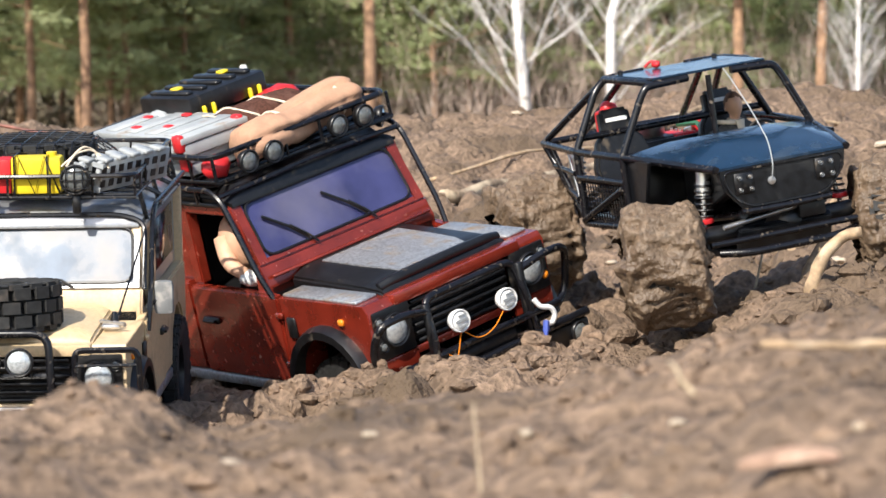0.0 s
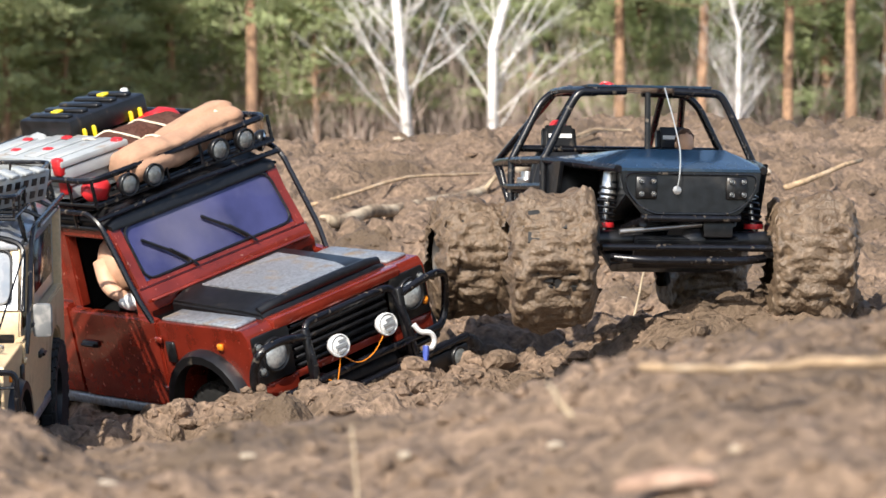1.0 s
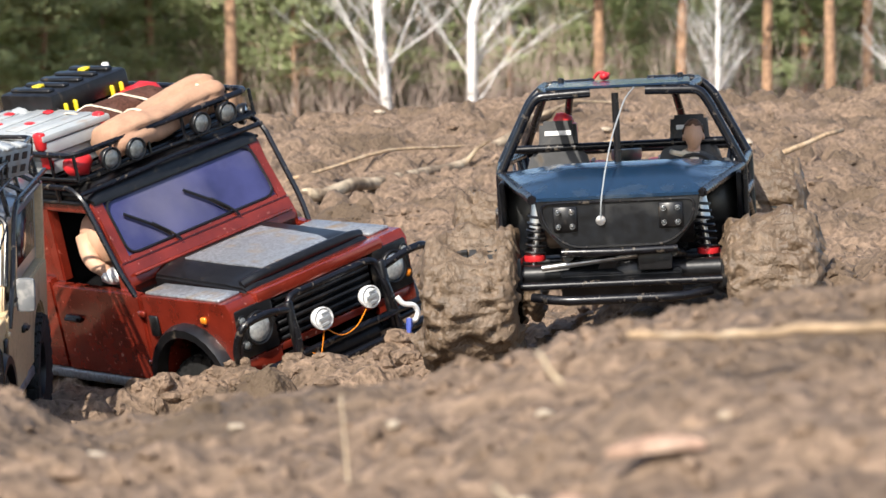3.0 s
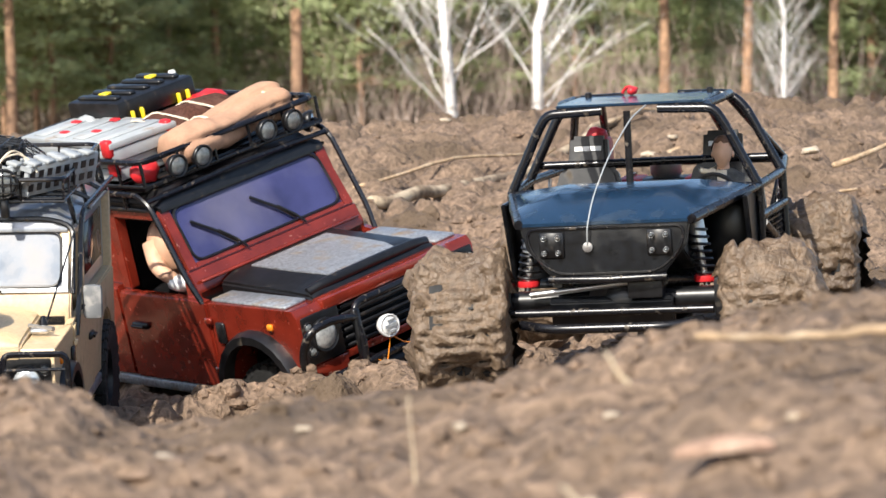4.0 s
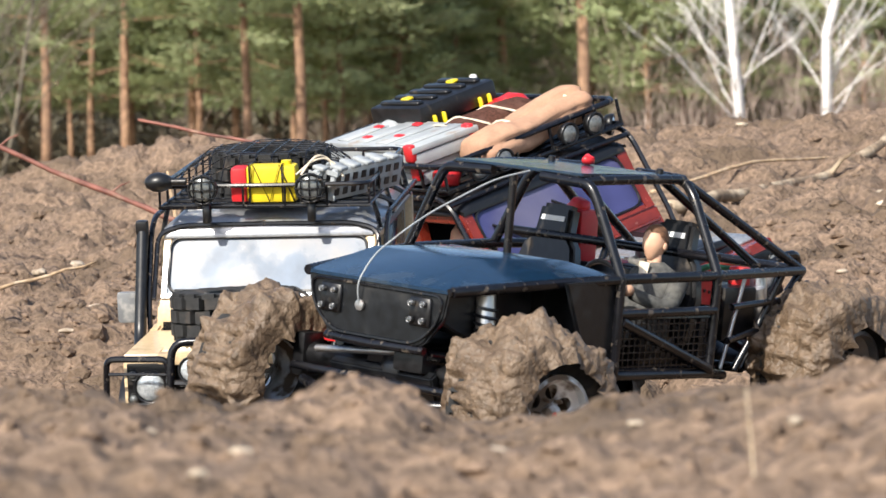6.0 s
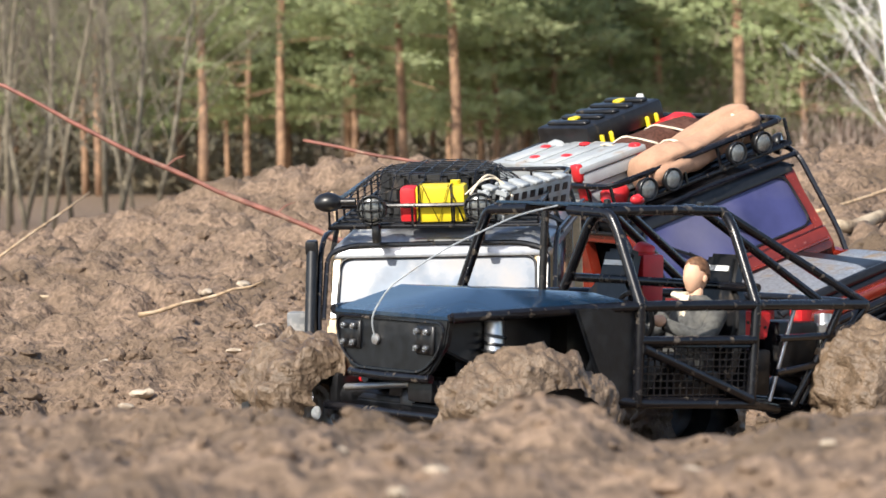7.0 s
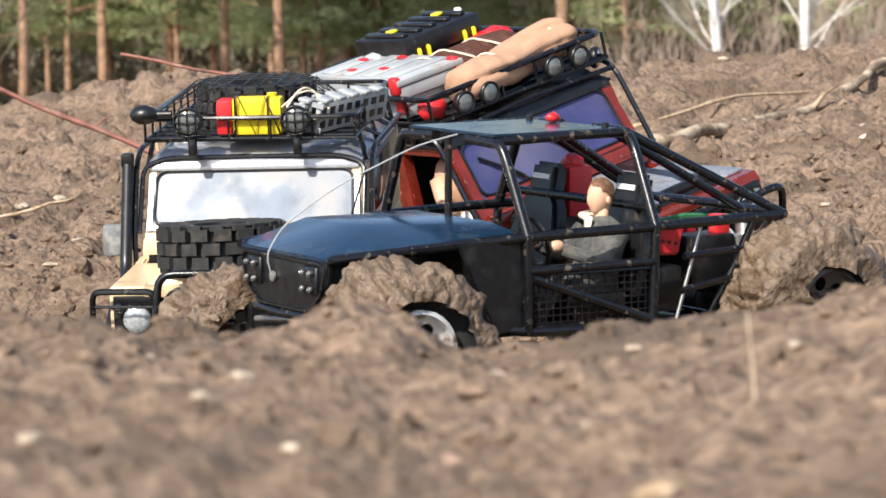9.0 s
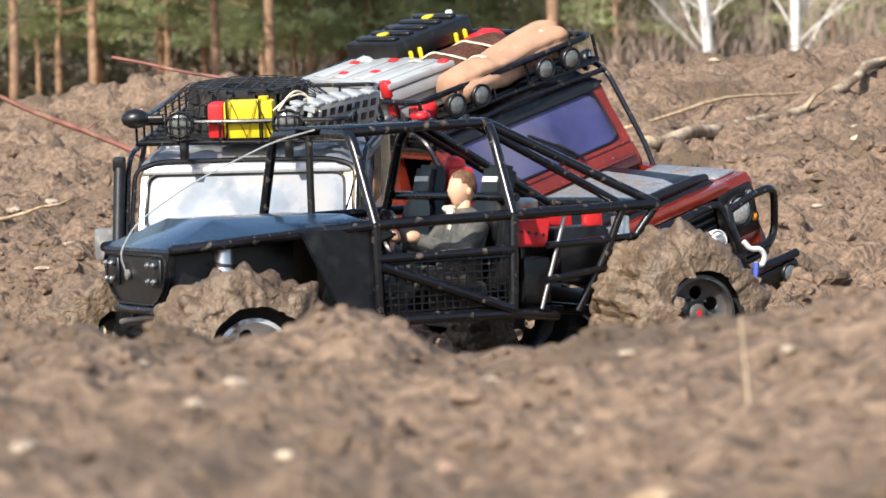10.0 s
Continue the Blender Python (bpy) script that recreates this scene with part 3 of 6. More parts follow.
RED_POSE = turned([[0.6554, 0.7273, -0.2034], [-0.7547, 0.6205, -0.213], [-0.0287, 0.2931, 0.9556]], (-0.0133, 2.4592, -0.1856), 1.06)
BEIGE_POSE = turned([[-0.0389, 0.999, -0.0199], [-0.9922, -0.0409, -0.1174], [-0.1181, 0.0152, 0.9929]], (-0.2857, 2.1288, -0.2106), 0.92)
BUGGY_SIZE = 0.93
BUGGY_ROWS = [  # seconds, x, y, z, roll, pitch, heading (degrees)
    (0, 0.2179, 2.5006, -0.0214, 9.91, 2.06, -71.25),
    (0.5, 0.2223, 2.4864, -0.0166, 9.88, 1.91, -73.11),
    (1, 0.2470, 2.3924, -0.0162, -0.43, -1.73, -80.48),
    (1.5, 0.2515, 2.3376, -0.0160, 3.20, -2.75, -82.30),
    (2, 0.2553, 2.2153, -0.0396, 2.60, 0.79, -85.27),
    (3.5, 0.1893, 2.1132, -0.0407, 2.92, 3.77, -101.66),
    (4, 0.1719, 2.0684, -0.0484, 2.62, 4.36, -104.15),
    (4.5, 0.1147, 2.0210, -0.0579, 4.20, -0.09, -111.07),
    (5, 0.0272, 1.9643, -0.0851, -0.98, 1.88, -116.38),
    (5.5, -0.0342, 1.9342, -0.0888, 1.15, 0.93, -118.92),
    (6, -0.0996, 1.8588, -0.0856, -5.41, -1.28, -127.03),
    (7.5, -0.1896, 1.8537, -0.1008, 2.75, -1.71, -135.09),
    (8, -0.1845, 1.8389, -0.1027, 4.82, -0.30, -135.08),
    (8.5, -0.1393, 1.8691, -0.1048, 1.79, 0.90, -142.24),
    (9, -0.1283, 1.8928, -0.1054, -2.66, 1.74, -145.22),
    (9.5, -0.1565, 1.8872, -0.1086, -4.12, 1.72, -148.15),
    (10, -0.2046, 1.8786, -0.1009, 1.42, 1.55, -150.20),
]


RX90 = Matrix.Rotation(math.pi / 2, 4, "X")
RY90 = Matrix.Rotation(math.pi / 2, 4, "Y")


def tyre_bm(r, width, rim_r, lugs=26, rows=3, depth=0.003):
    """A knobby tyre round the y axis."""
    h = width / 2
    bm = lathe([(rim_r, -h * 0.80), (r * 0.80, -h), (r * 0.94, -h * 0.93), (r - depth, -h * 0.72), (r - depth, h * 0.72), (r * 0.94, h * 0.93), (r * 0.80, h), (rim_r, h * 0.80), (rim_r * 0.97, h * 0.3), (rim_r * 0.97, -h * 0.3)], 36)
    blocks = [bm]
    bmesh.ops.delete(bm, geom=[f for f in bm.faces if len(f.verts) > 4], context="FACES_ONLY")
    bmesh.ops.bridge_loops(bm, edges=[e for e in bm.edges if e.is_boundary])
    for k in range(lugs):
        for q in range(rows):
            a = 2 * math.pi * (k + 0.5 * (q % 2)) / lugs
            z = (q - (rows - 1) / 2) * (1.75 * h / rows)
            w = math.pi * r / lugs * 0.72
            b = box(r - depth * 1.6, r, -w, w, z - h * 0.74 / rows, z + h * 0.74 / rows)
            blocks.append(moved(b, Matrix.Rotation(a, 4, "Z")))
        for s in (-1, 1):
            a = 2 * math.pi * (k + 0.25) / lugs
            b = box(r * 0.86, r * 0.97, -w * 0.8, w * 0.8, s * h * 0.90 - 0.0015, s * h * 0.90 + 0.0025)
            blocks.append(moved(b, Matrix.Rotation(a, 4, "Z")))
    return moved(merge(*blocks), RX90)


def rim_bm(r, width, holes=6):
    """A dished rim with round holes, its face towards +y."""
    barrel = lathe([(r, -width / 2), (r, width / 2 - 0.001), (r * 1.04, width / 2), (r * 0.93, width / 2 + 0.0008), (r * 0.90, width * 0.30), (r * 0.90, -width / 2)], 32)
    bmesh.ops.delete(barrel, geom=[f for f in barrel.faces if len(f.verts) > 4], context="FACES_ONLY")
    face = bmesh.new()
    rings, turns = 14, 84
    grid, keep = [], []
    centres = [(r * 0.56 * math.cos(2 * math.pi * k / holes), r * 0.56 * math.sin(2 * math.pi * k / holes)) for k in range(holes)]
    hole_r = r * 0.185
    for i in range(rings + 1):
        rad = r * (0.12 + 0.80 * i / rings)
        row = []
        for j in range(turns):
            u, w = rad * math.cos(2 * math.pi * j / turns), rad * math.sin(2 * math.pi * j / turns)
            inside = False
            for cu, cw in centres:
                d = math.hypot(u - cu, w - cw)
                if d < hole_r:
                    inside = True
                    u, w = cu + (u - cu) * hole_r / max(d, 1e-6), cw + (w - cw) * hole_r / max(d, 1e-6)
            row.append((face.verts.new((u, w, width * (0.34 - 0.16 * math.sin(math.pi * (i / rings) ** 0.8)))), inside))
        grid.append(row)
    for i in range(rings):
        for j in range(turns):
            quad = [grid[i][j], grid[i][(j + 1) % turns], grid[i + 1][(j + 1) % turns], grid[i + 1][j]]
            if not all(q[1] for q in quad):
                face.faces.new([q[0] for q in quad])
    hub = lathe([(r * 0.26, width * 0.20), (r * 0.26, width * 0.36), (r * 0.20, width * 0.40), (r * 0.06, width * 0.41)], 18)
    bolts = [lathe([(r * 0.05, width * 0.2), (r * 0.05, width * 0.36), (r * 0.03, width * 0.38)], 6, pose(r * 0.40 * math.cos(a), r * 0.40 * math.sin(a), 0)) for a in (2 * math.pi * (k + 0.5) / holes for k in range(holes))]
    return moved(merge(barrel, face, hub, *bolts), Matrix.Rotation(-math.pi / 2, 4, "X"))


def round_lamp(name, at, facing, r, parent, lens=LENS, shell=BLACK, deep=0.010, guard=False, label=""):
    q = Vector(facing).to_track_quat("Z", "Y").to_matrix().to_4x4()
    m = Matrix.Translation(at) @ q
    ob = part(name, lathe([(r * 0.45, -deep), (r * 0.85, -deep * 0.6), (r, -0.002), (r, 0.001), (r * 0.9, 0.0012), (r * 0.88, -0.001)], 20, m), shell, parent, label, smooth=True)
    part("lens", lathe([(r * 0.89, -0.0012), (r * 0.75, 0.0008), (r * 0.4, 0.0020), (r * 0.05, 0.0024)], 20, m), lens, ob, smooth=True)
    if guard:
        for s in (-0.55, 0, 0.55):
            w = math.sqrt(1 - s * s) * r
            part("guard_wire", tube([m @ Vector((s * r, -w, 0.001)), m @ Vector((s * r, 0, 0.004)), m @ Vector((s * r, w, 0.001))], 0.0006, 5), BLACK_TUBE, ob)
            part("guard_wire", tube([m @ Vector((-w, s * r, 0.001)), m @ Vector((0, s * r, 0.004)), m @ Vector((w, s * r, 0.001))], 0.0006, 5), BLACK_TUBE, ob)
    return ob


def arch(cx, cz, r, n=9, a0=0.0, a1=math.pi):
    return [(cx + r * math.cos(a0 + (a1 - a0) * k / n), cz + r * math.sin(a0 + (a1 - a0) * k / n)) for k in range(n + 1)]


def suv(m, label, paint, roof_paint, frame_paint, glass, plated, bonnet_paint, wheel_x=(0.0, -0.245), wide=1.0, wipe=(0.035, 0.60), wheel_z=-0.012, wheel_y=0.074):
    """A boxy toy off-roader: x forward from the front axle, z up from the sill."""
    top = empty("toy_suv", m, label, "toy car")
    for s in (-1, 1):
        y0, y1 = 0.062 * s, 0.087 * s
        # front wing with its wheel arch
        wing = [(-0.046, 0.002), (-0.046, 0.068), (0.050, 0.068), (0.054, 0.062), (0.052, 0.010), (0.043, 0.010)] + arch(0.003, 0.004, 0.040)[0:]
        part("wing", prism(wing, y0, y1, 0.002), paint, top)
        if plated:
            part("wing_plate", box(-0.044, 0.040, 0.064 * s, 0.0845 * s, 0.0675, 0.0702, 0.0008, seg=1), GREY_PLATE, top, "grey chequer plate")
        fl = [(0.003 + 0.0435 * math.cos(a), s * 0.0895, 0.004 + 0.0435 * math.sin(a)) for a in np.linspace(-0.05, math.pi + 0.05, 14)]
        flare = loft([[Vector(p) + Vector((0, s * dy, 0)) + Vector((p[0] - 0.003, 0, p[2] - 0.004)).normalized() * dr for dr, dy in ((-0.005, -0.004), (0.0035, -0.004), (0.0035, 0.0), (0.001, 0.006), (-0.005, 0.006))] for p in fl])
        part("wheel_arch_flare", flare, BLACK, top)
        # door, its window and the rear quarter
        door = part("door", prism([(-0.152, 0.002), (-0.152, 0.070), (-0.062, 0.070), (-0.047, 0.068), (-0.047, 0.002)], 0.080 * s, 0.0885 * s, 0.0018), paint, top)
        part("door_handle", merge(box(-0.140, -0.122, 0.088 * s, 0.0915 * s, 0.042, 0.047, 0.001, seg=1), tube([(-0.138, 0.0925 * s, 0.0445), (-0.124, 0.0925 * s, 0.0445)], 0.0012)), BLACK, door)
        for z in (0.052, 0.014):
            part("hinge", box(-0.050, -0.043, 0.0875 * s, 0.0905 * s, z, z + 0.005, 0.0008, seg=1), paint, door)
        part("vent", box(-0.040, -0.030, 0.087 * s, 0.0895 * s, 0.038, 0.054, 0.001, seg=1), BLACK, top)
        frame = []
        for outline in ([(-0.069, 0.070), (-0.0645, 0.070), (-0.0875, 0.134), (-0.092, 0.134)], [(-0.152, 0.070), (-0.141, 0.070), (-0.141, 0.134), (-0.152, 0.134)], [(-0.152, 0.126), (-0.087, 0.126), (-0.089, 0.134), (-0.152, 0.134)]):
            frame.append(prism([(u, v) for u, v in outline], 0.074 * s, 0.083 * s, 0.0012))
        part("window_frame", merge(*frame), paint, top)
        rear = [(-0.300, 0.006), (-0.300, 0.072), (-0.154, 0.072), (-0.154, 0.002), (-0.205, 0.002)] + arch(-0.245, 0.004, 0.040)
        part("rear_quarter", prism(rear, 0.074 * s, 0.087 * s, 0.0018), paint, top)
        pane = [(-0.292, 0.072), (-0.292, 0.134), (-0.154, 0.134), (-0.154, 0.072)]
        part("side_panel", prism(pane, 0.072 * s, 0.080 * s, 0.0015), frame_paint, top)
        part("side_window", box(-0.276, -0.172, 0.0795 * s, 0.0808 * s, 0.084, 0.124, 0.0005, seg=1), SIDE_GLASS, top)
        part("sill", box(-0.205, -0.040, 0.080 * s, 0.0875 * s, -0.0065, 0.0015, 0.001, seg=1), GREY_PLATE, top, "grey metal sill")
        # headlamp panel
        part("headlamp_panel", box(0.049, 0.0555, 0.050 * s, 0.0845 * s, 0.026, 0.062, 0.0015), BLACK, top)
        round_lamp("headlight", (0.0575, 0.067 * s, 0.045), (1, 0, 0), 0.0125, top, LENS, BLACK, 0.006)
        round_lamp("marker_light", (0.0560, 0.080 * s, 0.054), (1, 0, 0), 0.0042, top, DARK_LENS, BLACK, 0.003)
        round_lamp("marker_light", (0.0560, 0.080 * s, 0.036), (1, 0, 0), 0.0042, top, AMBER if s > 0 else DARK_LENS, BLACK, 0.003)
        part("indicator", box(0.020, 0.026, 0.0865 * s, 0.0895 * s, 0.052, 0.057, 0.001, seg=1), AMBER, top, "amber indicator lamp")
        part("front_lower_panel", box(0.046, 0.054, 0.048 * s, 0.086 * s, 0.008, 0.025, 0.0015), paint, top)
    # middle: bonnet, grille, cowl, screen
    hood = loft([[(x, y, z) for y, z in ((-0.0615, 0.060), (-0.0615, b), (-0.048, c), (0.048, c), (0.0615, b), (0.0615, 0.060))] for x, b, c in ((-0.060, 0.074, 0.0795), (0.020, 0.0715, 0.0768), (0.0395, 0.0700, 0.0745), (0.0445, 0.0670, 0.0690))])
    bmesh.ops.recalc_face_normals(hood, faces=hood.faces[:])
    bmesh.ops.bevel(hood, geom=[e for e in hood.edges if e.calc_face_angle(0) > 0.25], offset=0.0018, segments=2, affect="EDGES")
    bonnet = part("bonnet", hood, bonnet_paint, top)
    part("grille_frame", merge(box(0.0435, 0.0555, -0.0620, 0.0620, 0.0605, 0.0690, 0.0018), box(0.047, 0.0535, -0.049, 0.049, 0.020, 0.026, 0.0015)), paint, top)
    part("grille_backing", box(0.040, 0.048, -0.050, 0.050, 0.024, 0.063), BLACK, top)
    for k in range(6):
        z = 0.0285 + k * 0.0058
        part("grille_slat", box(0.0465, 0.0535, -0.046, 0.046, z - 0.0014, z + 0.0014, 0.0006, seg=1), BLACK, top)
    part("cowl", prism([(-0.060, 0.066), (-0.060, 0.0755), (-0.0665, 0.089), (-0.073, 0.089), (-0.073, 0.066)], -0.084, 0.084, 0.0015), paint, top)
    part("bulkhead", box(-0.080, -0.060, -0.0795, 0.0795, 0.004, 0.072), BLACK, top)
    part("cabin_floor", box(-0.296, -0.076, -0.078, 0.078, -0.004, 0.004), BLACK, top)
    part("rear_panel", box(-0.302, -0.294, -0.086, 0.086, 0.006, 0.136, 0.003), paint, top)
    for s in (-1, 1):
        chair = part("seat", box(-0.165, -0.115, s * 0.037 - 0.025, s * 0.037 + 0.025, 0.02, 0.06, 0.006), BLACK, top)
        part("backrest", box(-0.178, -0.160, s * 0.037 - 0.023, s * 0.037 + 0.023, 0.03, 0.115, 0.006), BLACK, chair)

    def screen(u, v, lift=0.0):
        """A point of the sloping windscreen: u across, v from 0 at the foot to 1 at the top."""
        foot, head = Vector((-0.0675, 0, 0.0885)), Vector((-0.0905, 0, 0.1345))
        d = head - foot
        return foot + d * v + Vector((0, u, 0)) + Vector((d.z, 0, -d.x)).normalized() * lift

    def pane_bm(us, vs, low, high, r=0.0):
        pts = [(us[0], vs[0]), (us[1], vs[0]), (us[1] * 0.985, vs[1]), (us[0] * 0.985, vs[1])]
        if r:
            line = rounded([Vector((*pts[-1], 0)) * 0.5 + Vector((*pts[0], 0)) * 0.5] + [Vector((*p, 0)) for p in pts] + [Vector((*pts[-1], 0)) * 0.5 + Vector((*pts[0], 0)) * 0.5], r)
            pts = [(p.x, p.y) for p in line[:-1]]
        return loft([[screen(u, v, low) for u, v in pts], [screen(u, v, high) for u, v in pts]])
    surround = bmesh.new()
    for a, b in (((-0.0815, -0.0735 * wide), (0, 1)), ((0.0735 * wide, 0.0815), (0, 1)), ((-0.0735 * wide, 0.0735 * wide), (0, 0.07)), ((-0.0735 * wide, 0.0735 * wide), (0.94, 1.0))):
        merge(surround, pane_bm(a, b, -0.004, 0.002))
    part("screen_frame", surround, frame_paint, top)
    part("windscreen", pane_bm((-0.0745 * wide, 0.0745 * wide), (0.05, 0.95), -0.0015, 0.0005), glass, top)
    edge = [screen(u, v, 0.0022) for u, v in ((-0.0725 * wide, 0.08), (0.0725 * wide, 0.08), (0.0715 * wide, 0.925), (-0.0715 * wide, 0.925))]
    seal = rounded([(edge[0] + edge[3]) / 2, *edge, (edge[0] + edge[3]) / 2], 0.010)
    part("screen_seal", tube(seal[:-1], 0.0011, 6, closed=True), BLACK, top)
    for y in (-0.026, 0.032):
        head_u, head_v = y - wipe[0], 0.05 + wipe[1]
        blade = tube([screen(y - wipe[0] * 0.15, 0.05 + wipe[1] * 0.10, 0.0030), screen((y + head_u) / 2, (0.08 + head_v) / 2, 0.0036), screen(head_u, head_v, 0.0030)], 0.0013, 6)
        arm = tube([screen(y, 0.0, 0.004), screen(y - wipe[0] * 0.2, 0.10 + wipe[1] * 0.1, 0.0055), screen((y + head_u) / 2, (0.10 + head_v) / 2, 0.0050)], 0.0009, 6)
        part("wiper", merge(blade, arm), BLACK, top)
    # roof
    sec = []
    for x, dz, w in ((-0.0855, -0.006, 0.080), (-0.0905, 0.001, 0.082), (-0.102, 0.005, 0.083), (-0.20, 0.008, 0.083), (-0.285, 0.005, 0.083), (-0.302, -0.003, 0.080)):
        sec.append([(x, y * w, z) for y, z in ((-1.0, 0.132), (-1.0, 0.137 + dz * 0.3), (-0.86, 0.1425 + dz), (0, 0.145 + dz), (0.86, 0.1425 + dz), (1.0, 0.137 + dz * 0.3), (1.0, 0.132))])
    roof = part("roof", loft(sec), roof_paint, top)
    for s in (-1, 1):
        part("gutter", tube([(-0.09, s * 0.0845, 0.1345), (-0.298, s * 0.0845, 0.1345)], 0.0014, 6), roof_paint, roof)
    part("dashboard", box(-0.092, -0.076, -0.078, 0.078, 0.062, 0.084, 0.003), BLACK, top)
    # underside
    part("chassis", merge(box(-0.29, 0.045, -0.045, -0.03, -0.022, 0.0, 0.002, seg=1), box(-0.29, 0.045, 0.03, 0.045, -0.022, 0.0, 0.002, seg=1)), BLACK, top)
    for x in wheel_x:
        part("axle", merge(tube([(x, -0.075, -0.012), (x, 0.075, -0.012)], 0.006), blob(0.014, 2, (1, 1, 1), 0.0)), BLACK, top)
    wheel = None
    for x in wheel_x:
        for s in (-1, 1):
            if wheel is None:
                wheel_mesh, rim_mesh = tyre_bm(0.047, 0.034, 0.025), rim_bm(0.0245, 0.026)
                wheel = part("wheel", wheel_mesh, RUBBER, top, "muddy black tyre")
                rim = part("rim", rim_mesh, BLACK, wheel)
                w, rr = wheel, rim
            else:
                w, rr = new("wheel", wheel.data), new("rim", rim.data)
                w["label"] = "muddy black tyre"
                w.parent, rr.parent = top, w
            w.matrix_basis = pose(x, wheel_y * s, wheel_z, 0, 40 * s + x * 900, 0 if s > 0 else 180)
    return top, bonnet, screen


def caked(r, width, inner, seed, lumps=0.9):
    """A thick uneven crust of mud on a tyre, about the y axis, the tread blocks showing through."""
    nu, nv = 190, 40
    h = width / 2
    prof = []
    for k in range(nv + 1):
        a = math.pi * k / nv
        q = abs(math.cos(a)) ** 0.50 * (1 if math.cos(a) > 0 else -1)
        prof.append((inner + (r - inner) * math.sin(a) ** 0.36, q * h))
    secs = []
    for i in range(nu):
        t = 2 * math.pi * i / nu
        ring = []
        for rad, y in prof:
            p = Vector((rad * math.cos(t), y, rad * math.sin(t)))
            e = noise.fractal(p * 48 + Vector((seed, seed * 2, 0)), 0.75, 2.1, 4) * 0.0050 * lumps + noise.noise(p * 26 + Vector((seed, 0, 3))) * 0.0065 * lumps
            e += max(0.0, noise.noise(p * 85 + Vector((0, seed, 5)))) * 0.0070 * lumps - max(0.0, noise.noise(p * 130 + Vector((seed, 2, 5))) - 0.22) * 0.016
            k = min(1.0, max(0.0, (rad - inner) / (r - inner)))
            row = math.floor((y + h) / (width / 5))
            u = (t * 20 / (2 * math.pi) + 0.5 * (row % 2)) % 1.0
            w = ((y + h) / (width / 5)) % 1.0
            block = min(1.0, 6 * min(u, 1 - u)) * min(1.0, 6 * min(w, 1 - w))
            bare = min(1.0, max(0.0, 0.55 + 1.6 * noise.noise(p * 24 + Vector((7, seed, 1)))))
            e -= 0.0042 * (1 - block) * bare * k ** 3
            flat = Vector((p.x, 0, p.z)).normalized()
            ring.append(p + flat * e * (0.4 + 0.6 * k) + Vector((0, (1 if y > 0 else -1) * abs(e) * (1 - k) * 0.9, 0)))
        secs.append(ring)
    secs.append(secs[0])
    bm = loft(secs, closed=False, cap=False)
    bmesh.ops.remove_doubles(bm, verts=bm.verts[:], dist=1e-6)
    return bm


def rack(parent, x0, x1, w, z0, z1, rungs=9, gauge=1.0):
    """A tube roof rack: floor bars, two rails and posts."""
    ob = part("roof_rack", tube([(x0, -w, z0), (x0, w, z0), (x1, w, z0), (x1, -w, z0)], 0.0022 * gauge, 7, closed=True), BLACK_TUBE, parent, "black tube roof rack")
    part("top_rail", tube(rounded([(x0, 0, z1), (x0, w, z1), (x1, w, z1), (x1, -w, z1), (x0, -w, z1), (x0, 0, z1)], 0.012)[:-1], 0.0024 * gauge, 7, closed=True), BLACK_TUBE, ob)
    for k in range(rungs):
        x = x0 + (x1 - x0) * (k + 0.5) / rungs
        part("floor_bar", tube([(x, -w, z0), (x, w, z0)], 0.0016, 6), BLACK_TUBE, ob)
    posts = [(x0, y) for y in np.linspace(-w, w, 6)] + [(x1, y) for y in np.linspace(-w, w, 6)] + [(x, s * w) for s in (-1, 1) for x in np.linspace(x0, x1, 8)[1:-1]]
    for x, y in posts:
        part("post", tube([(x, y, z0), (x, y, z1)], 0.0014 * gauge, 5), BLACK_TUBE, ob)
    for x in (x0 + 0.03 * (1 if x1 > x0 else -1), (x0 + x1) / 2, x1):
        for s in (-1, 1):
            part("foot", tube([(x, s * w * 0.99, z0), (x, s * 0.0845, 0.1345)], 0.0020, 6), BLACK_TUBE, ob)
    return ob


# ---- the red car ----
red, red_bonnet, red_screen = suv(RED_POSE, "metallic red toy off-road car, muddy, with a loaded roof rack", RED_PAINT, BLACK, RED_PAINT, TINT_GLASS, True, BLACK, wheel_z=-0.024, wheel_y=0.064)
def hood_z(x):
    return float(np.interp(x, [-0.060, 0.020, 0.047], [0.0795, 0.0768, 0.0735]))


part("bonnet_plate", loft([[(x, -w, hood_z(x) - 0.001), (x, -w, hood_z(x) + 0.0009), (x, w, hood_z(x) + 0.0009), (x, w, hood_z(x) - 0.001)] for x, w in ((-0.050, 0.0375), (-0.01, 0.0370), (0.018, 0.0350), (0.031, 0.0320))]), GREY_PLATE, red_bonnet, "grey chequer plate")
part("bonnet_lip", tube([(0.0360, -0.058, 0.0715), (0.0390, -0.046, 0.0742), (0.0400, 0.0, 0.0752), (0.0390, 0.046, 0.0742), (0.0360, 0.058, 0.0715)], 0.0040, 10, bend=0.006), BLACK, red_bonnet)
part("cowl_strip", box(-0.0605, -0.0570, -0.078, 0.078, 0.0790, 0.0815, 0.0008, seg=1), RED_PAINT, red)
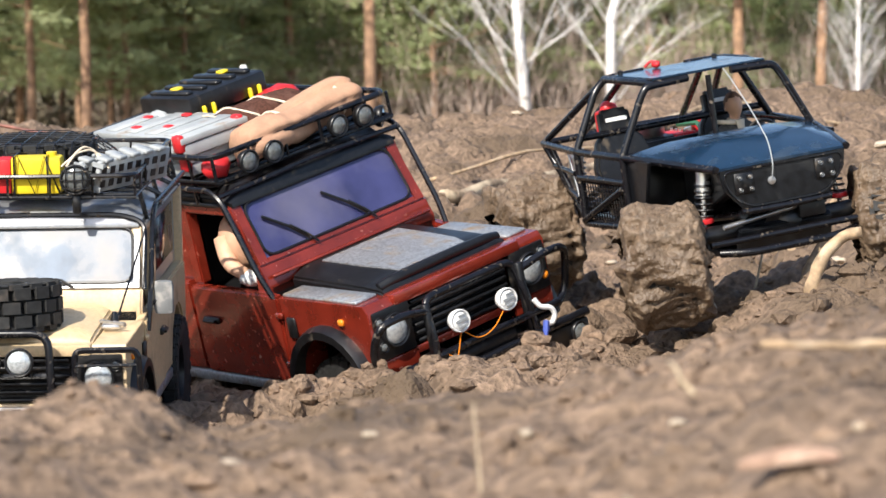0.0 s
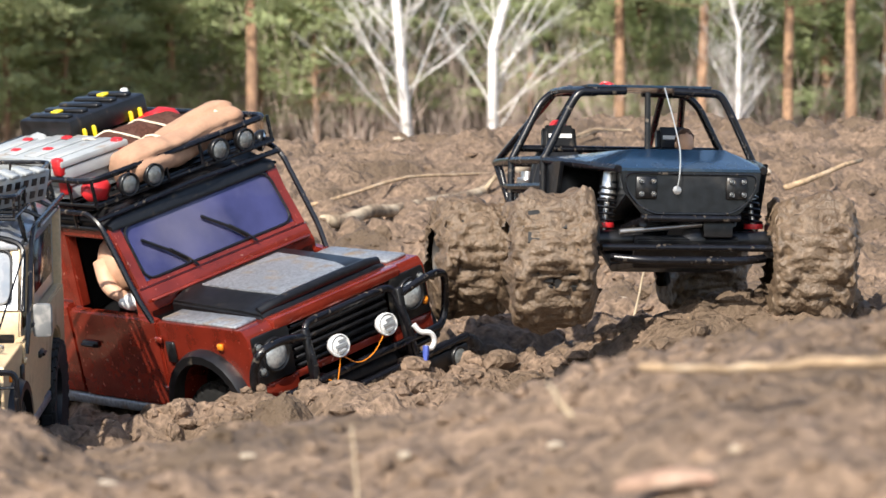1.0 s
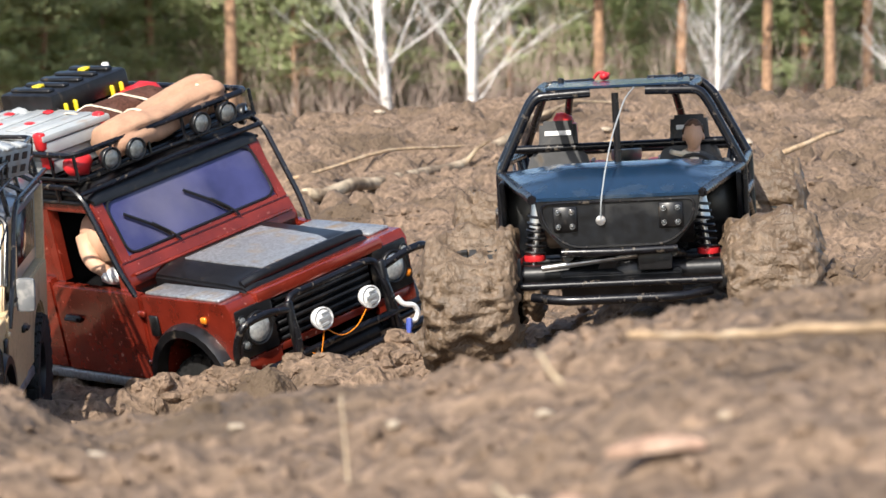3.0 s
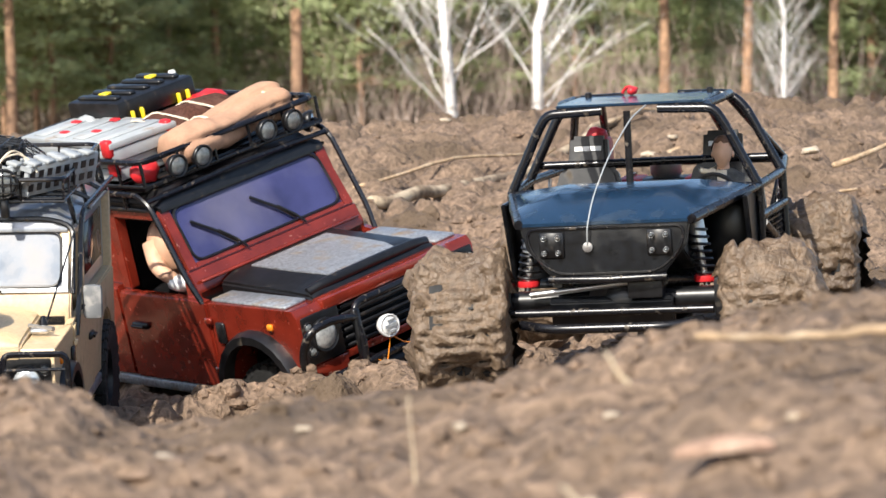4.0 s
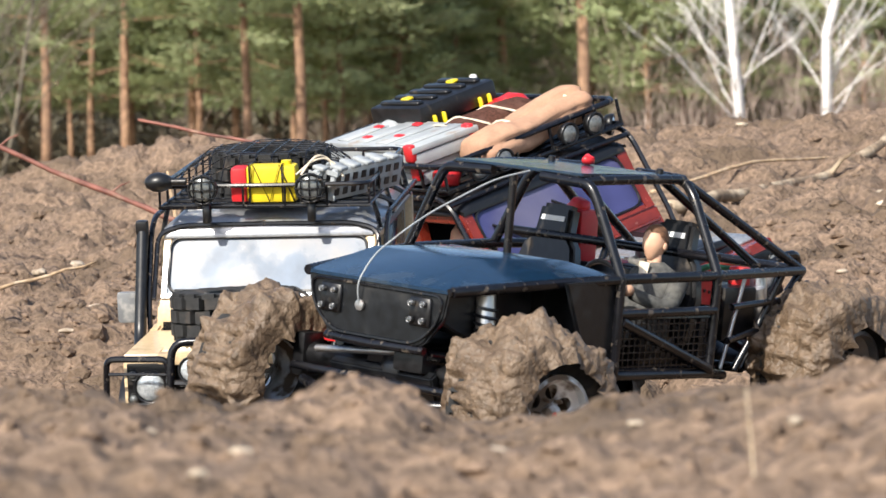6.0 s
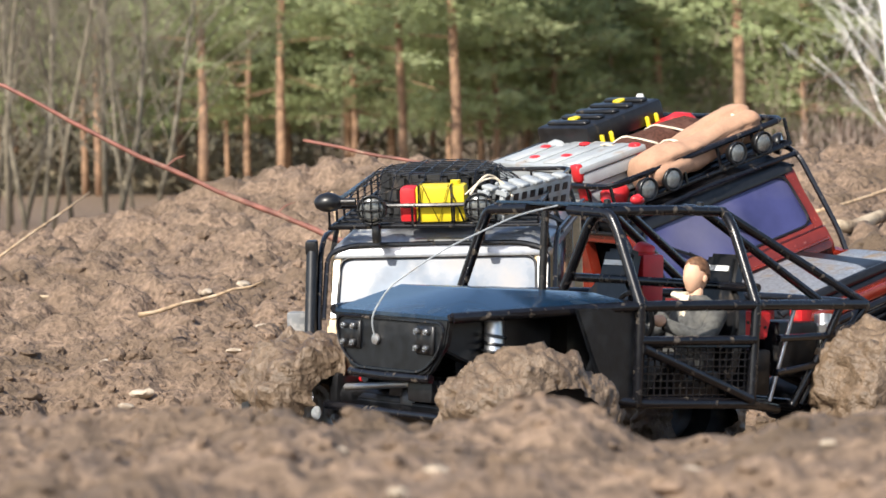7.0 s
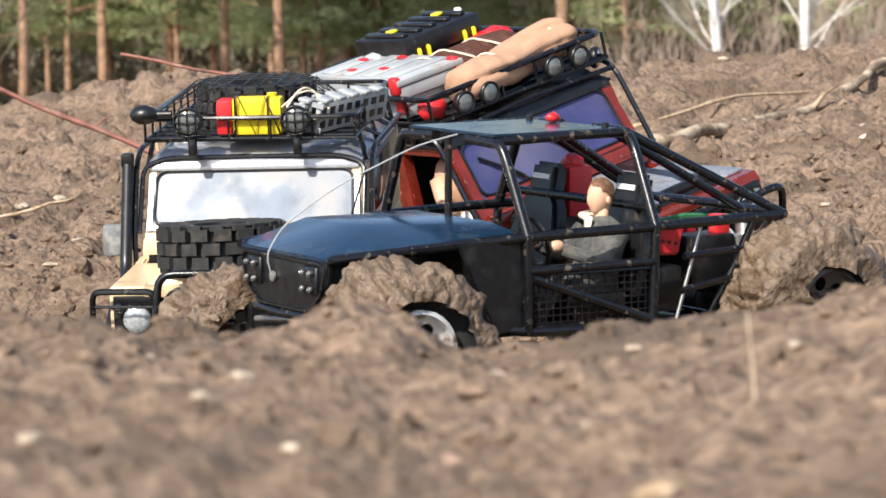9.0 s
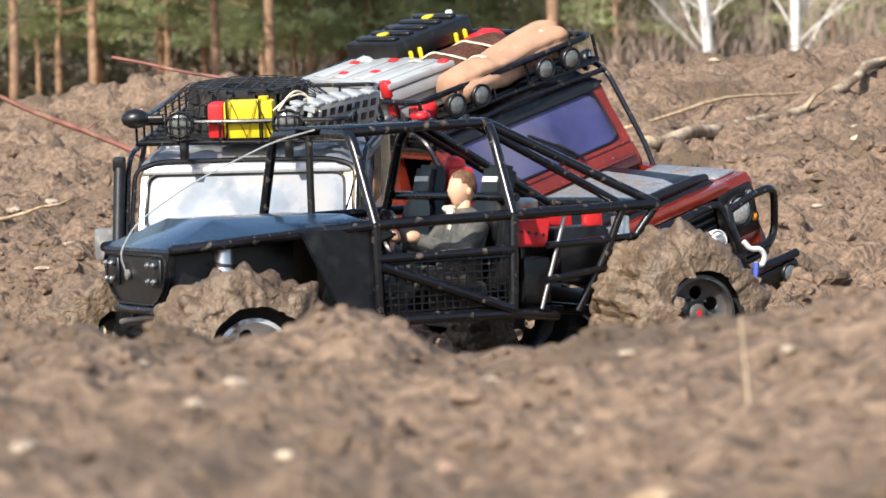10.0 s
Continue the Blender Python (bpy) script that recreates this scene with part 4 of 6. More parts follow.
# bull bar, bumper and lamps
bar = part("bull_bar", tube([(0.070, -0.050, -0.002), (0.072, -0.046, 0.030), (0.064, -0.044, 0.060), (0.064, 0.044, 0.060), (0.072, 0.046, 0.030), (0.070, 0.050, -0.002)], 0.0030, 8, bend=0.010), BLACK_TUBE, red, "black tube bull bar")
for s in (-1, 1):
    part("lamp_guard", tube([(0.068, s * 0.046, 0.052), (0.072, s * 0.070, 0.058), (0.070, s * 0.092, 0.056), (0.062, s * 0.096, 0.038), (0.060, s * 0.092, 0.018), (0.068, s * 0.07, 0.012), (0.070, s * 0.05, 0.012)], 0.0030, 8, bend=0.012), BLACK_TUBE, bar)
    part("upright", box(0.066, 0.071, s * 0.046 - 0.003, s * 0.046 + 0.003, -0.004, 0.058, 0.001, seg=1), BLACK, bar)
part("cross_bar", tube([(0.071, -0.075, 0.018), (0.073, 0, 0.019), (0.071, 0.075, 0.018)], 0.0030, 8), BLACK_TUBE, bar)
part("cross_bar", tube([(0.071, -0.088, 0.002), (0.074, 0, 0.003), (0.071, 0.100, 0.002)], 0.0034, 8), BLACK_TUBE, bar)
bumper = part("bumper", box(0.050, 0.074, -0.098, 0.098, -0.018, -0.001, 0.003), BLACK, red, "black steel bumper")
round_lamp("fog_lamp", (0.0755, 0.086, -0.009), (1, 0, 0), 0.008, bumper, DARK_LENS)
round_lamp("fog_lamp", (0.0755, -0.086, -0.009), (1, 0, 0), 0.008, bumper, DARK_LENS)
for y in (-0.027, 0.020):
    lamp = round_lamp("spot_lamp", (0.080, y, 0.0395), (1, -0.12, 0.05), 0.0083, bar, WHITE, WHITE, 0.010, label="white round spot lamp")
    part("cover_mark", merge(box(0.0822, 0.0830, y - 0.006, y + 0.005, 0.039, 0.0412), box(0.0822, 0.0830, y - 0.004, y + 0.003, 0.0350, 0.0365), box(0.0822, 0.0830, y - 0.003, y + 0.004, 0.0432, 0.0445)), GREY_BOX, lamp)
part("lamp_wire", merge(tube([(0.078, -0.026, 0.032), (0.078, -0.012, 0.020), (0.078, 0.004, 0.022), (0.078, 0.018, 0.034)], 0.0004, 5, bend=0.008), tube([(0.076, -0.040, 0.018), (0.078, -0.034, 0.014), (0.078, -0.026, 0.032)], 0.0004, 5, bend=0.006)), AMBER, bar, "thin orange lamp wire")
part("winch_hook", tube([(0.078, 0.046, 0.030), (0.080, 0.049, 0.023), (0.082, 0.057, 0.021), (0.082, 0.060, 0.014), (0.081, 0.056, 0.008), (0.081, 0.050, 0.011)], 0.0020, 8, bend=0.004), WHITE, bumper, "white winch hook")
part("winch_strap", tube([(0.081, 0.051, 0.012), (0.083, 0.046, 0.002), (0.082, 0.044, -0.008), (0.083, 0.038, -0.016)], 0.0020, 6, r_end=0.0010, bend=0.005, wobble=0.3, rng=random.Random(6)), BLUE_STRAP, bumper, "blue strap end")
part("winch", merge(tube([(0.062, -0.03, 0.008), (0.062, 0.03, 0.008)], 0.009, 12), box(0.052, 0.072, -0.045, -0.028, 0.0, 0.018, 0.002)), BLACK, bumper)
# outer cage down the windscreen pillars
for s in (-1, 1):
    part("cage_tube", tube([(-0.250, s * 0.0895, 0.148), (-0.098, s * 0.0895, 0.148), (-0.086, s * 0.0895, 0.140), (-0.060, s * 0.0895, 0.084), (-0.052, s * 0.0865, 0.066)], 0.0021, 7, bend=0.010), BLACK_TUBE, red)
part("cage_tube", tube([(-0.088, -0.0895, 0.143), (-0.084, 0, 0.1465), (-0.088, 0.0895, 0.143)], 0.0021, 7), BLACK_TUBE, red)
red_rack = rack(red, -0.090, -0.292, 0.086, 0.152, 0.1715)
for y in (-0.058, -0.034, 0.030, 0.056):
    round_lamp("rack_lamp", (-0.083, y, 0.1615), (1, 0, -0.05), 0.0086, red_rack, DARK_LENS, BLACK, 0.010)
round_lamp("rack_lamp", (-0.105, 0.089, 0.150), (0.6, 0.5, -0.2), 0.0085, red_rack, LENS, BLACK, 0.008)
part("roof_storage", box(-0.275, -0.105, -0.080, 0.080, 0.146, 0.1505, 0.002), BLACK, red_rack)
part("jack_handle", tube([(-0.285, -0.07, 0.176), (-0.34, -0.10, 0.172)], 0.0026, 8), BLACK_TUBE, red_rack)


def on_red(ob_m):
    return RED_POSE @ ob_m


def roll_bm():
    """A rolled blanket, bulging between its ties."""
    secs = []
    n = 44
    for k in range(n + 1):
        s = k / n
        c = Vector((-0.106 - 0.010 * s + 0.004 * math.sin(s * 7), -0.046 + 0.114 * s, 0.1675 + 0.0015 * math.sin(s * 9) + 0.006 * s))
        pinch = (0.92 + 0.14 * s) - 0.05 * math.exp(-((s - 0.34) / 0.03) ** 2) - 0.05 * math.exp(-((s - 0.86) / 0.03) ** 2) - (0.16 * max(0, (s - 0.95) / 0.05) ** 2 + 0.2 * max(0, (0.05 - s) / 0.05) ** 2)
        ring = []
        for q in range(48):
            a = 2 * math.pi * q / 48
            r = 0.0158 * pinch * (1 + 0.12 * noise.noise(Vector((s * 5, math.cos(a) * 1.4, math.sin(a) * 1.4))) - 0.10 * abs(math.sin(2 * a + 2.5 * s + 0.6)) ** 8
                                    - 0.20 * math.exp(-((a - 1.25 - 0.25 * math.sin(5 * s)) / 0.10) ** 2) - 0.12 * math.exp(-((a - 0.35 + 0.4 * s) / 0.12) ** 2) + 0.03 * noise.noise(Vector((s * 22, math.cos(a) * 3, math.sin(a) * 3))))
            ring.append(c + Vector((math.cos(a) * r * 1.35, 0, math.sin(a) * r * 0.95)))
        secs.append(ring)
    return loft(secs)


bedroll = tagged(part("bedroll", roll_bm(), TAN_CLOTH, smooth=True), "rolled tan blanket tied on the roof rack", "bedroll")
bedroll.matrix_basis = RED_POSE
for s in (0.34, 0.86):
    y = -0.046 + 0.114 * s
    ring = [(-0.108 - 0.010 * s + 0.0190 * math.cos(a), y, 0.1678 + 0.006 * s + 0.0130 * math.sin(a)) for a in np.linspace(0, 2 * math.pi, 16, endpoint=False)]
    part("tie", tube(ring, 0.0012, 5, closed=True), CREAM_CLOTH, bedroll)


def blanket_bm():
    secs = []
    for k in range(25):
        s = k / 24
        ring = []
        for q in range(16):
            a = 2 * math.pi * q / 16
            r = 0.0180 * (1 - 0.3 * abs(2 * s - 1) ** 4) * (1 + 0.16 * noise.noise(Vector((s * 6, math.cos(a), math.sin(a)))))
            ring.append(Vector((-0.152 - 0.004 * s + 1.35 * r * math.cos(a), -0.048 + 0.100 * s, 0.1695 + r * 0.95 * math.sin(a))))
        secs.append(ring)
    return loft(secs)


blanket = tagged(part("blanket_roll", blanket_bm(), BROWN_CLOTH, smooth=True), "dark brown bundle with cream straps on the roof rack", "bundle")
blanket.matrix_basis = RED_POSE
for y in (-0.034, -0.014, 0.016):
    ring = [(-0.153 + 0.0246 * math.cos(a) + 0.002 * math.sin(3 * a), y + 0.008 * math.cos(a) + 0.003 * math.sin(4 * a), 0.1695 + 0.0172 * math.sin(a)) for a in np.linspace(0, 2 * math.pi, 20, endpoint=False)]
    part("strap", tube(ring, 0.0009, 5, closed=True), CREAM_CLOTH, blanket)
red_bag = tagged(part("stuff_sack", moved(blob(0.017, 3, (1.5, 1.2, 0.8), 0.25, 1.2, 4), pose(-0.178, 0.046, 0.170)), RED_PART, smooth=True), "red cloth sack on the roof rack", "sack")
red_bag.matrix_basis = RED_POSE


def hard_case():
    top = empty("hard_case", RED_POSE @ pose(-0.216, 0.010, 0.1575, 0, 0, 3) @ Matrix.Diagonal((1, 0.68, 1.18, 1)), "black hard case with yellow latches on the roof rack", "case")
    part("body", box(-0.032, 0.030, -0.058, 0.058, 0, 0.018, 0.003), BLACK, top)
    lid = part("lid", box(-0.032, 0.030, -0.058, 0.058, 0.019, 0.034, 0.004), BLACK, top)
    for k in range(5):
        part("rib", box(-0.024, 0.022, -0.050 + k * 0.022, -0.040 + k * 0.022, 0.0335, 0.0362, 0.001, seg=1), BLACK, lid)
    for y in (-0.034, 0.036):
        part("latch", merge(box(0.0295, 0.0335, y - 0.009, y - 0.005, 0.006, 0.026, 0.001, seg=1), box(0.0295, 0.0335, y + 0.005, y + 0.009, 0.006, 0.026, 0.001, seg=1), box(0.0295, 0.0335, y - 0.009, y + 0.009, 0.004, 0.010, 0.001, seg=1)), YELLOW, top, "yellow latch")
        part("latch", box(-0.006, 0.002, y - 0.007, y + 0.005, 0.0345, 0.0370, 0.001, seg=1), YELLOW, lid, "yellow latch")
    part("handle", tube([(0.031, -0.014, 0.016), (0.037, -0.012, 0.016), (0.037, 0.012, 0.016), (0.031, 0.014, 0.016)], 0.0018, 6, bend=0.003), BLACK, top)
    part("end_cap", moved(blob(0.012, 2, (1.2, 0.8, 1.0), 0.1), pose(-0.006, -0.064, 0.015)), GREY_BOX, top)
    part("end_post", box(0.0, 0.006, 0.058, 0.064, 0.0, 0.036, 0.001, seg=1), WHITE, top)


hard_case()


def flat_box(x, z, tilt):
    top = empty("cargo_box", RED_POSE @ pose(x, -0.052, z, 0, 0, tilt), "flat grey cargo box with red corner clips on the rack", "box", "stacked grey boxes")
    part("body", box(-0.060, 0.060, -0.030, 0.030, 0, 0.0095, 0.0016), GREY_BOX, top)
    lid = part("lid", box(-0.061, 0.061, -0.031, 0.031, 0.0100, 0.0150, 0.0016), GREY_BOX, top)
    for k in range(4):
        part("rib", box(-0.050 + k * 0.027, -0.034 + k * 0.027, -0.026, 0.026, 0.0145, 0.0162, 0.0008, seg=1), GREY_BOX, lid)
    for u, v in ((0.054, -0.0305), (0.054, 0.024), (0.012, -0.010), (-0.020, -0.018), (-0.004, 0.018), (-0.040, 0.006)):
        part("clip", box(u - 0.004, u + 0.006, v - 0.002, v + 0.004, 0.004 if u > 0.05 else 0.0150, 0.0172, 0.0012, seg=1), RED_PART, top, "red clip")
    return top


flat_box(-0.186, 0.1545, 1)
flat_box(-0.182, 0.1700, -3)
fuel = tagged(part("sack", moved(blob(0.009, 2, (1.2, 1.4, 1.0), 0.3, 1.3, 2), pose(-0.106, -0.072, 0.1605)), RED_PART, smooth=True), "small red bag at the rack's front corner", "bag")
fuel.matrix_basis = RED_POSE


puppet = tagged(part("doll", merge(moved(blob(0.018, 3, (1.0, 0.9, 1.35), 0.10, 1.2, 3), pose(-0.112, -0.060, 0.098)), tube([(-0.118, -0.072, 0.104), (-0.108, -0.079, 0.086), (-0.088, -0.079, 0.079)], 0.0075, 10, r_end=0.005, bend=0.01), moved(blob(0.010, 3, (1, 1, 1.1), 0.08), pose(-0.104, -0.062, 0.121))), SKIN, smooth=True), "tan vinyl doll at the open window of the red car", "doll")
puppet.matrix_basis = RED_POSE
part("sleeve", moved(blob(0.009, 2, (1.5, 0.8, 0.7), 0.15), pose(-0.086, -0.078, 0.0775)), WHITE, red, "white cloth on the window ledge")

# ---- the beige car ----
beige, beige_bonnet, beige_screen = suv(BEIGE_POSE, "beige and silver toy off-road car, dusty, with a loaded roof rack", BEIGE_PAINT, SILVER_PAINT, SILVER_PAINT, SKY_GLASS, False, BEIGE_PAINT, wide=1.055, wipe=(0.045, 0.05))
bar = part("bull_bar", tube([(0.072, -0.050, -0.004), (0.074, -0.050, 0.040), (0.068, -0.048, 0.080), (0.068, 0.034, 0.080), (0.074, 0.036, 0.040), (0.072, 0.036, -0.004)], 0.0030, 8, bend=0.012), BLACK_TUBE, beige, "black tube bull bar")
part("cross_bar", tube([(0.070, -0.050, 0.050), (0.070, 0.036, 0.050)], 0.0025, 7), BLACK_TUBE, bar)
part("cross_bar", tube([(0.074, -0.046, 0.026), (0.074, 0.034, 0.026)], 0.0025, 7), ALLOY, bar)
for y in (-0.0315, -0.0085, 0.0145):
    round_lamp("spot_lamp", (0.080, y, 0.0615), (1, 0, 0.1), 0.0104, bar, LENS, BLACK, 0.010, label="round clear spot lamp")
for s in (-1, 1):
    g = part("lamp_guard", tube(rounded([(0.066, s * 0.052, 0.045), (0.066, s * 0.052, 0.067), (0.064, s * 0.097, 0.067), (0.062, s * 0.099, 0.023), (0.066, s * 0.052, 0.023), (0.066, s * 0.052, 0.045)], 0.006)[:-1], 0.0024, 7, closed=True), BLACK_TUBE, beige)
    for z in (0.034, 0.056):
        part("guard_bar", tube([(0.067, s * 0.052, z), (0.064, s * 0.098, z)], 0.0012, 6), BLACK_TUBE, g)
    part("cage_tube", tube([(-0.28, s * 0.0905, 0.147), (-0.105, s * 0.0905, 0.147), (-0.086, s * 0.0905, 0.138), (-0.064, s * 0.0905, 0.086), (-0.056, s * 0.0885, 0.058)], 0.0021, 7, bend=0.014), BLACK_TUBE, beige)
    for x in (-0.15, -0.21):
        part("cage_hoop", tube([(x, s * 0.0905, 0.147), (x, s * 0.078, 0.1535), (x, s * 0.05, 0.1560)], 0.0018, 6, bend=0.008), BLACK_TUBE, beige)
part("cage_tube", tube([beige_screen(-0.086, -0.05, 0.006), beige_screen(-0.085, 0.98, 0.006), beige_screen(-0.066, 1.10, 0.006), beige_screen(0.066, 1.10, 0.006), beige_screen(0.085, 0.98, 0.006), beige_screen(0.086, -0.05, 0.006)], 0.0019, 7, bend=0.016), BLACK_TUBE, beige)
bumper = part("bumper", box(0.050, 0.076, -0.098, 0.098, -0.018, -0.002, 0.003), BLACK, beige, "black steel bumper")
part("snorkel", merge(tube([(-0.030, -0.092, 0.050), (-0.052, -0.096, 0.062), (-0.066, -0.096, 0.100), (-0.080, -0.096, 0.138)], 0.0048, 10, bend=0.012), box(-0.086, -0.076, -0.101, -0.092, 0.136, 0.147, 0.002)), BLACK, beige, "black intake snorkel")
mirror = part("mirror", box(-0.074, -0.066, 0.092, 0.107, 0.068, 0.094, 0.004), MIRROR_SHELL, beige)
part("mirror_arm", tube([(-0.066, 0.087, 0.074), (-0.069, 0.098, 0.082)], 0.0016, 6), BLACK, mirror)
mirror = part("mirror", box(-0.074, -0.066, -0.116, -0.100, 0.070, 0.094, 0.003), MIRROR_SHELL, beige)
part("mirror_arm", tube([(-0.066, -0.087, 0.074), (-0.069, -0.104, 0.080)], 0.0016, 6), BLACK, mirror)
part("whip_aerial", merge(tube([(-0.006, 0.071, 0.070), (-0.080, 0.086, 0.132)], 0.0008, 5), lathe([(0.004, 0), (0.0035, 0.006), (0.0015, 0.012)], 10, pose(-0.006, 0.071, 0.070))), BLACK_TUBE, beige)
part("bonnet_bracket", merge(box(-0.012, 0.002, 0.062, 0.076, 0.070, 0.0735, 0.001, seg=1), tube([(-0.01, 0.060, 0.074), (0.004, 0.080, 0.074)], 0.0018, 6)), ALLOY, beige_bonnet)
beige_rack = rack(beige, -0.072, -0.285, 0.080, 0.1575, 0.1735, gauge=0.75)
for y in (-0.046, 0.036):
    round_lamp("rack_lamp", (-0.066, y, 0.1715), (1, 0, 0), 0.0115, beige_rack, DARK_LENS, BLACK, 0.010, guard=True, label="round lamp behind a wire guard")
part("air_horn", merge(tube([(-0.066, -0.058, 0.178), (-0.066, -0.082, 0.178)], 0.003, 8), moved(blob(0.0095, 2, (1, 1.2, 0.8), 0.05), pose(-0.066, -0.079, 0.178))), BLACK, beige_rack)
for y in (-0.044, 0.036):
    part("lamp_bracket", box(-0.076, -0.068, y - 0.003, y + 0.003, 0.145, 0.160, 0.001, seg=1), BLACK, beige_rack)

spare = tagged(part("spare_tyre", moved(tyre_bm(0.0465, 0.034, 0.022, 17, 3, 0.0055), RX90), RUBBER), "black knobby spare tyre lying on the beige bonnet", "tyre", "spare tyres")
spare.matrix_basis = BEIGE_POSE @ pose(0.018, -0.010, 0.0920, 0, -6, 12)
part("rim", moved(rim_bm(0.0215, 0.03), RX90), BLACK, spare)
spare2 = copy_thing(spare, BEIGE_POSE @ Matrix.Scale(1 / 0.92, 4) @ pose(-0.150 * 0.92, -0.006 * 0.92, 0.1755 * 0.92, 0, 0, 50))
spare2["label"] = "black knobby spare tyre lying on the roof rack"


def jerrycan():
    top = empty("jerrycan", BEIGE_POSE @ pose(-0.086, 0.000, 0.1595), "bright yellow fuel can with a red end", "fuel can")
    part("body", box(-0.010, 0.010, -0.014, 0.024, 0, 0.028, 0.003), YELLOW, top)
    part("end", box(-0.010, 0.010, -0.026, -0.0135, 0, 0.027, 0.003), RED_PART, top, "red end of the can")
    part("cap", lathe([(0.004, 0), (0.004, 0.004)], 10, pose(0, 0.016, 0.027)), YELLOW, top)
    net = bmesh.new()
    zig = [(0.0115, y, z) for y, z in ((-0.026, 0.001), (-0.012, 0.001), (-0.008, 0.029), (0.004, 0.001), (0.012, 0.029), (0.023, 0.001))]
    merge(net, tube(zig, 0.0007, 5), tube([(0.0115, -0.011, 0.0), (0.0115, -0.011, 0.029), (-0.0115, -0.011, 0.029)], 0.0007, 5), tube([(0.0115, 0.014, 0.0), (0.0115, 0.014, 0.029), (-0.0115, 0.014, 0.029)], 0.0007, 5))
    part("lashing", net, BLACK_TUBE, top, "black elastic lashing")


jerrycan()


def sand_plate(y, tilt):
    top = empty("sand_plate", BEIGE_POSE @ pose(-0.110, y, 0.1600, tilt, 0, -26), "grey perforated recovery plate lashed to the rack", "recovery plate", "recovery plates")
    rail = box(-0.060, 0.035, -0.002, 0.002, 0, 0.024, 0.0006, seg=1)
    part("plate", rail, GREY_BOX, top)
    for k in range(8):
        for z in (0.0065, 0.0165):
            x = -0.054 + k * 0.0115
            part("slot", box(x, x + 0.006, 0.0018, 0.0026, z - 0.0028, z + 0.0028), BLACK, top)
    for k in range(5):
        x = -0.05 + k * 0.018
        part("edge_rib", box(x, x + 0.010, -0.005, 0.005, 0.0235, 0.0265, 0.0006, seg=1), GREY_BOX, top)
    part("end_face", merge(box(0.0345, 0.0362, -0.0050, 0.0050, 0.001, 0.0045), box(0.0345, 0.0362, -0.0050, 0.0050, 0.010, 0.0135), box(0.0345, 0.0362, -0.0050, 0.0050, 0.0195, 0.023)), GREY_BOX, top)


sand_plate(0.050, -12)
sand_plate(0.064, -12)
# net over the roof load
net = bmesh.new()


def net_z(u, v):
    d = math.hypot(u + 0.150, v + 0.006)
    return 0.1925 if d < 0.047 else max(0.174, 0.1925 - (d - 0.047) * 0.8)


for k in range(11):
    x = -0.205 + 0.12 * k / 10
    merge(net, tube([(x, v, net_z(x, v) + 0.001) for v in np.linspace(-0.072, 0.052, 14)], 0.00045, 4))
    v0 = -0.072 + 0.124 * k / 10
    merge(net, tube([(u, v0, net_z(u, v0) + 0.001) for u in np.linspace(-0.205, -0.085, 12)], 0.00045, 4))
cargo_net = tagged(part("cargo_net", net, BLACK_TUBE), "black cargo net stretched over the roof load", "cargo net")
cargo_net.matrix_basis = BEIGE_POSE
hose = tagged(part("strap_coil", merge(tube([(-0.078, 0.028, 0.180), (-0.082, 0.034, 0.189), (-0.090, 0.040, 0.194), (-0.098, 0.046, 0.190), (-0.088, 0.052, 0.184), (-0.080, 0.056, 0.178)], 0.0009, 6, bend=0.006), tube([(-0.078, 0.024, 0.180), (-0.084, 0.036, 0.190), (-0.092, 0.045, 0.191), (-0.094, 0.052, 0.186), (-0.080, 0.060, 0.178)], 0.0008, 6, bend=0.006)), CREAM_CLOTH), "pale strap coiled on the roof load", "strap")
hose.matrix_basis = BEIGE_POSE

# ---- the buggy ----
buggy = empty("buggy", Matrix(), "black and blue tube-frame toy buggy caked with mud", "toy buggy")
PIPE = 0.0034


def pipe(name, pts, r=PIPE, bend=0.006, both=True, paint=BLACK_TUBE, label=""):
    for s in ((1, -1) if both else (1,)):
        part(name, tube([(p[0], p[1] * s, p[2]) for p in pts], r, 8, bend=bend), paint, buggy, label)


NOSE, RF, RR, AB, BB, END, DB, DD = (.1243, .0590, -.0093), (.0017, .0595, .0561), (-.0966, .0580, .0596), (0, .0886, 0), (-.0937, .0938, .0015), (-.2049, .0823, .0019), (0, .0885, -.0600), (-.0903, .0950, -.0610)
pipe("belt_rail", [NOSE, AB, BB, END], bend=0.02)
pipe("a_pillar", [AB, (.0012, .066, .046), RF, (.001, 0.02, .0575)], bend=0.014)
pipe("roof_rail", [(RF[0] + .001, .050, RF[2] + .001), (-.05, .0585, .0595), RR], r=0.0032)
pipe("b_pillar", [BB, (-.0945, .069, .050), RR, (-.0970, 0.02, .0605)], bend=0.012)
pipe("rear_stay", [(RR[0], .056, RR[2]), END], r=0.0032)
pipe("rear_stay", [(RR[0], .038, RR[2]), (-.196, .050, .002)], r=0.0030)
pipe("a_post", [AB, DB], r=0.0032)
pipe("b_post", [BB, DD], r=0.0032)
pipe("sill_tube", [(.030, .075, -.055), DB, DD, (-.130, .078, -.066)], r=0.0032, bend=0.01)
pipe("door_rail", [(0, .0890, -.0215), (-.0920, .0950, -.0205)], r=0.0030)
pipe("door_brace", [(-.002, .0905, -.0260), (-.0890, .0965, -.0580)], r=0.0032)
pipe("rear_post", [END, (-.182, .076, -.030), (-.160, .070, -.064)], r=0.0030, bend=0.01)
pipe("rear_post", [(-.178, .0855, .0015), (-.166, .080, -.030), (-.148, .074, -.064)], r=0.0026, bend=0.01)
pipe("rear_rung", [(-.194, .079, -.018), (-.120, .088, -.020)], r=0.0024)
pipe("rear_rung", [(-.180, .076, -.036), (-.118, .088, -.042)], r=0.0024)
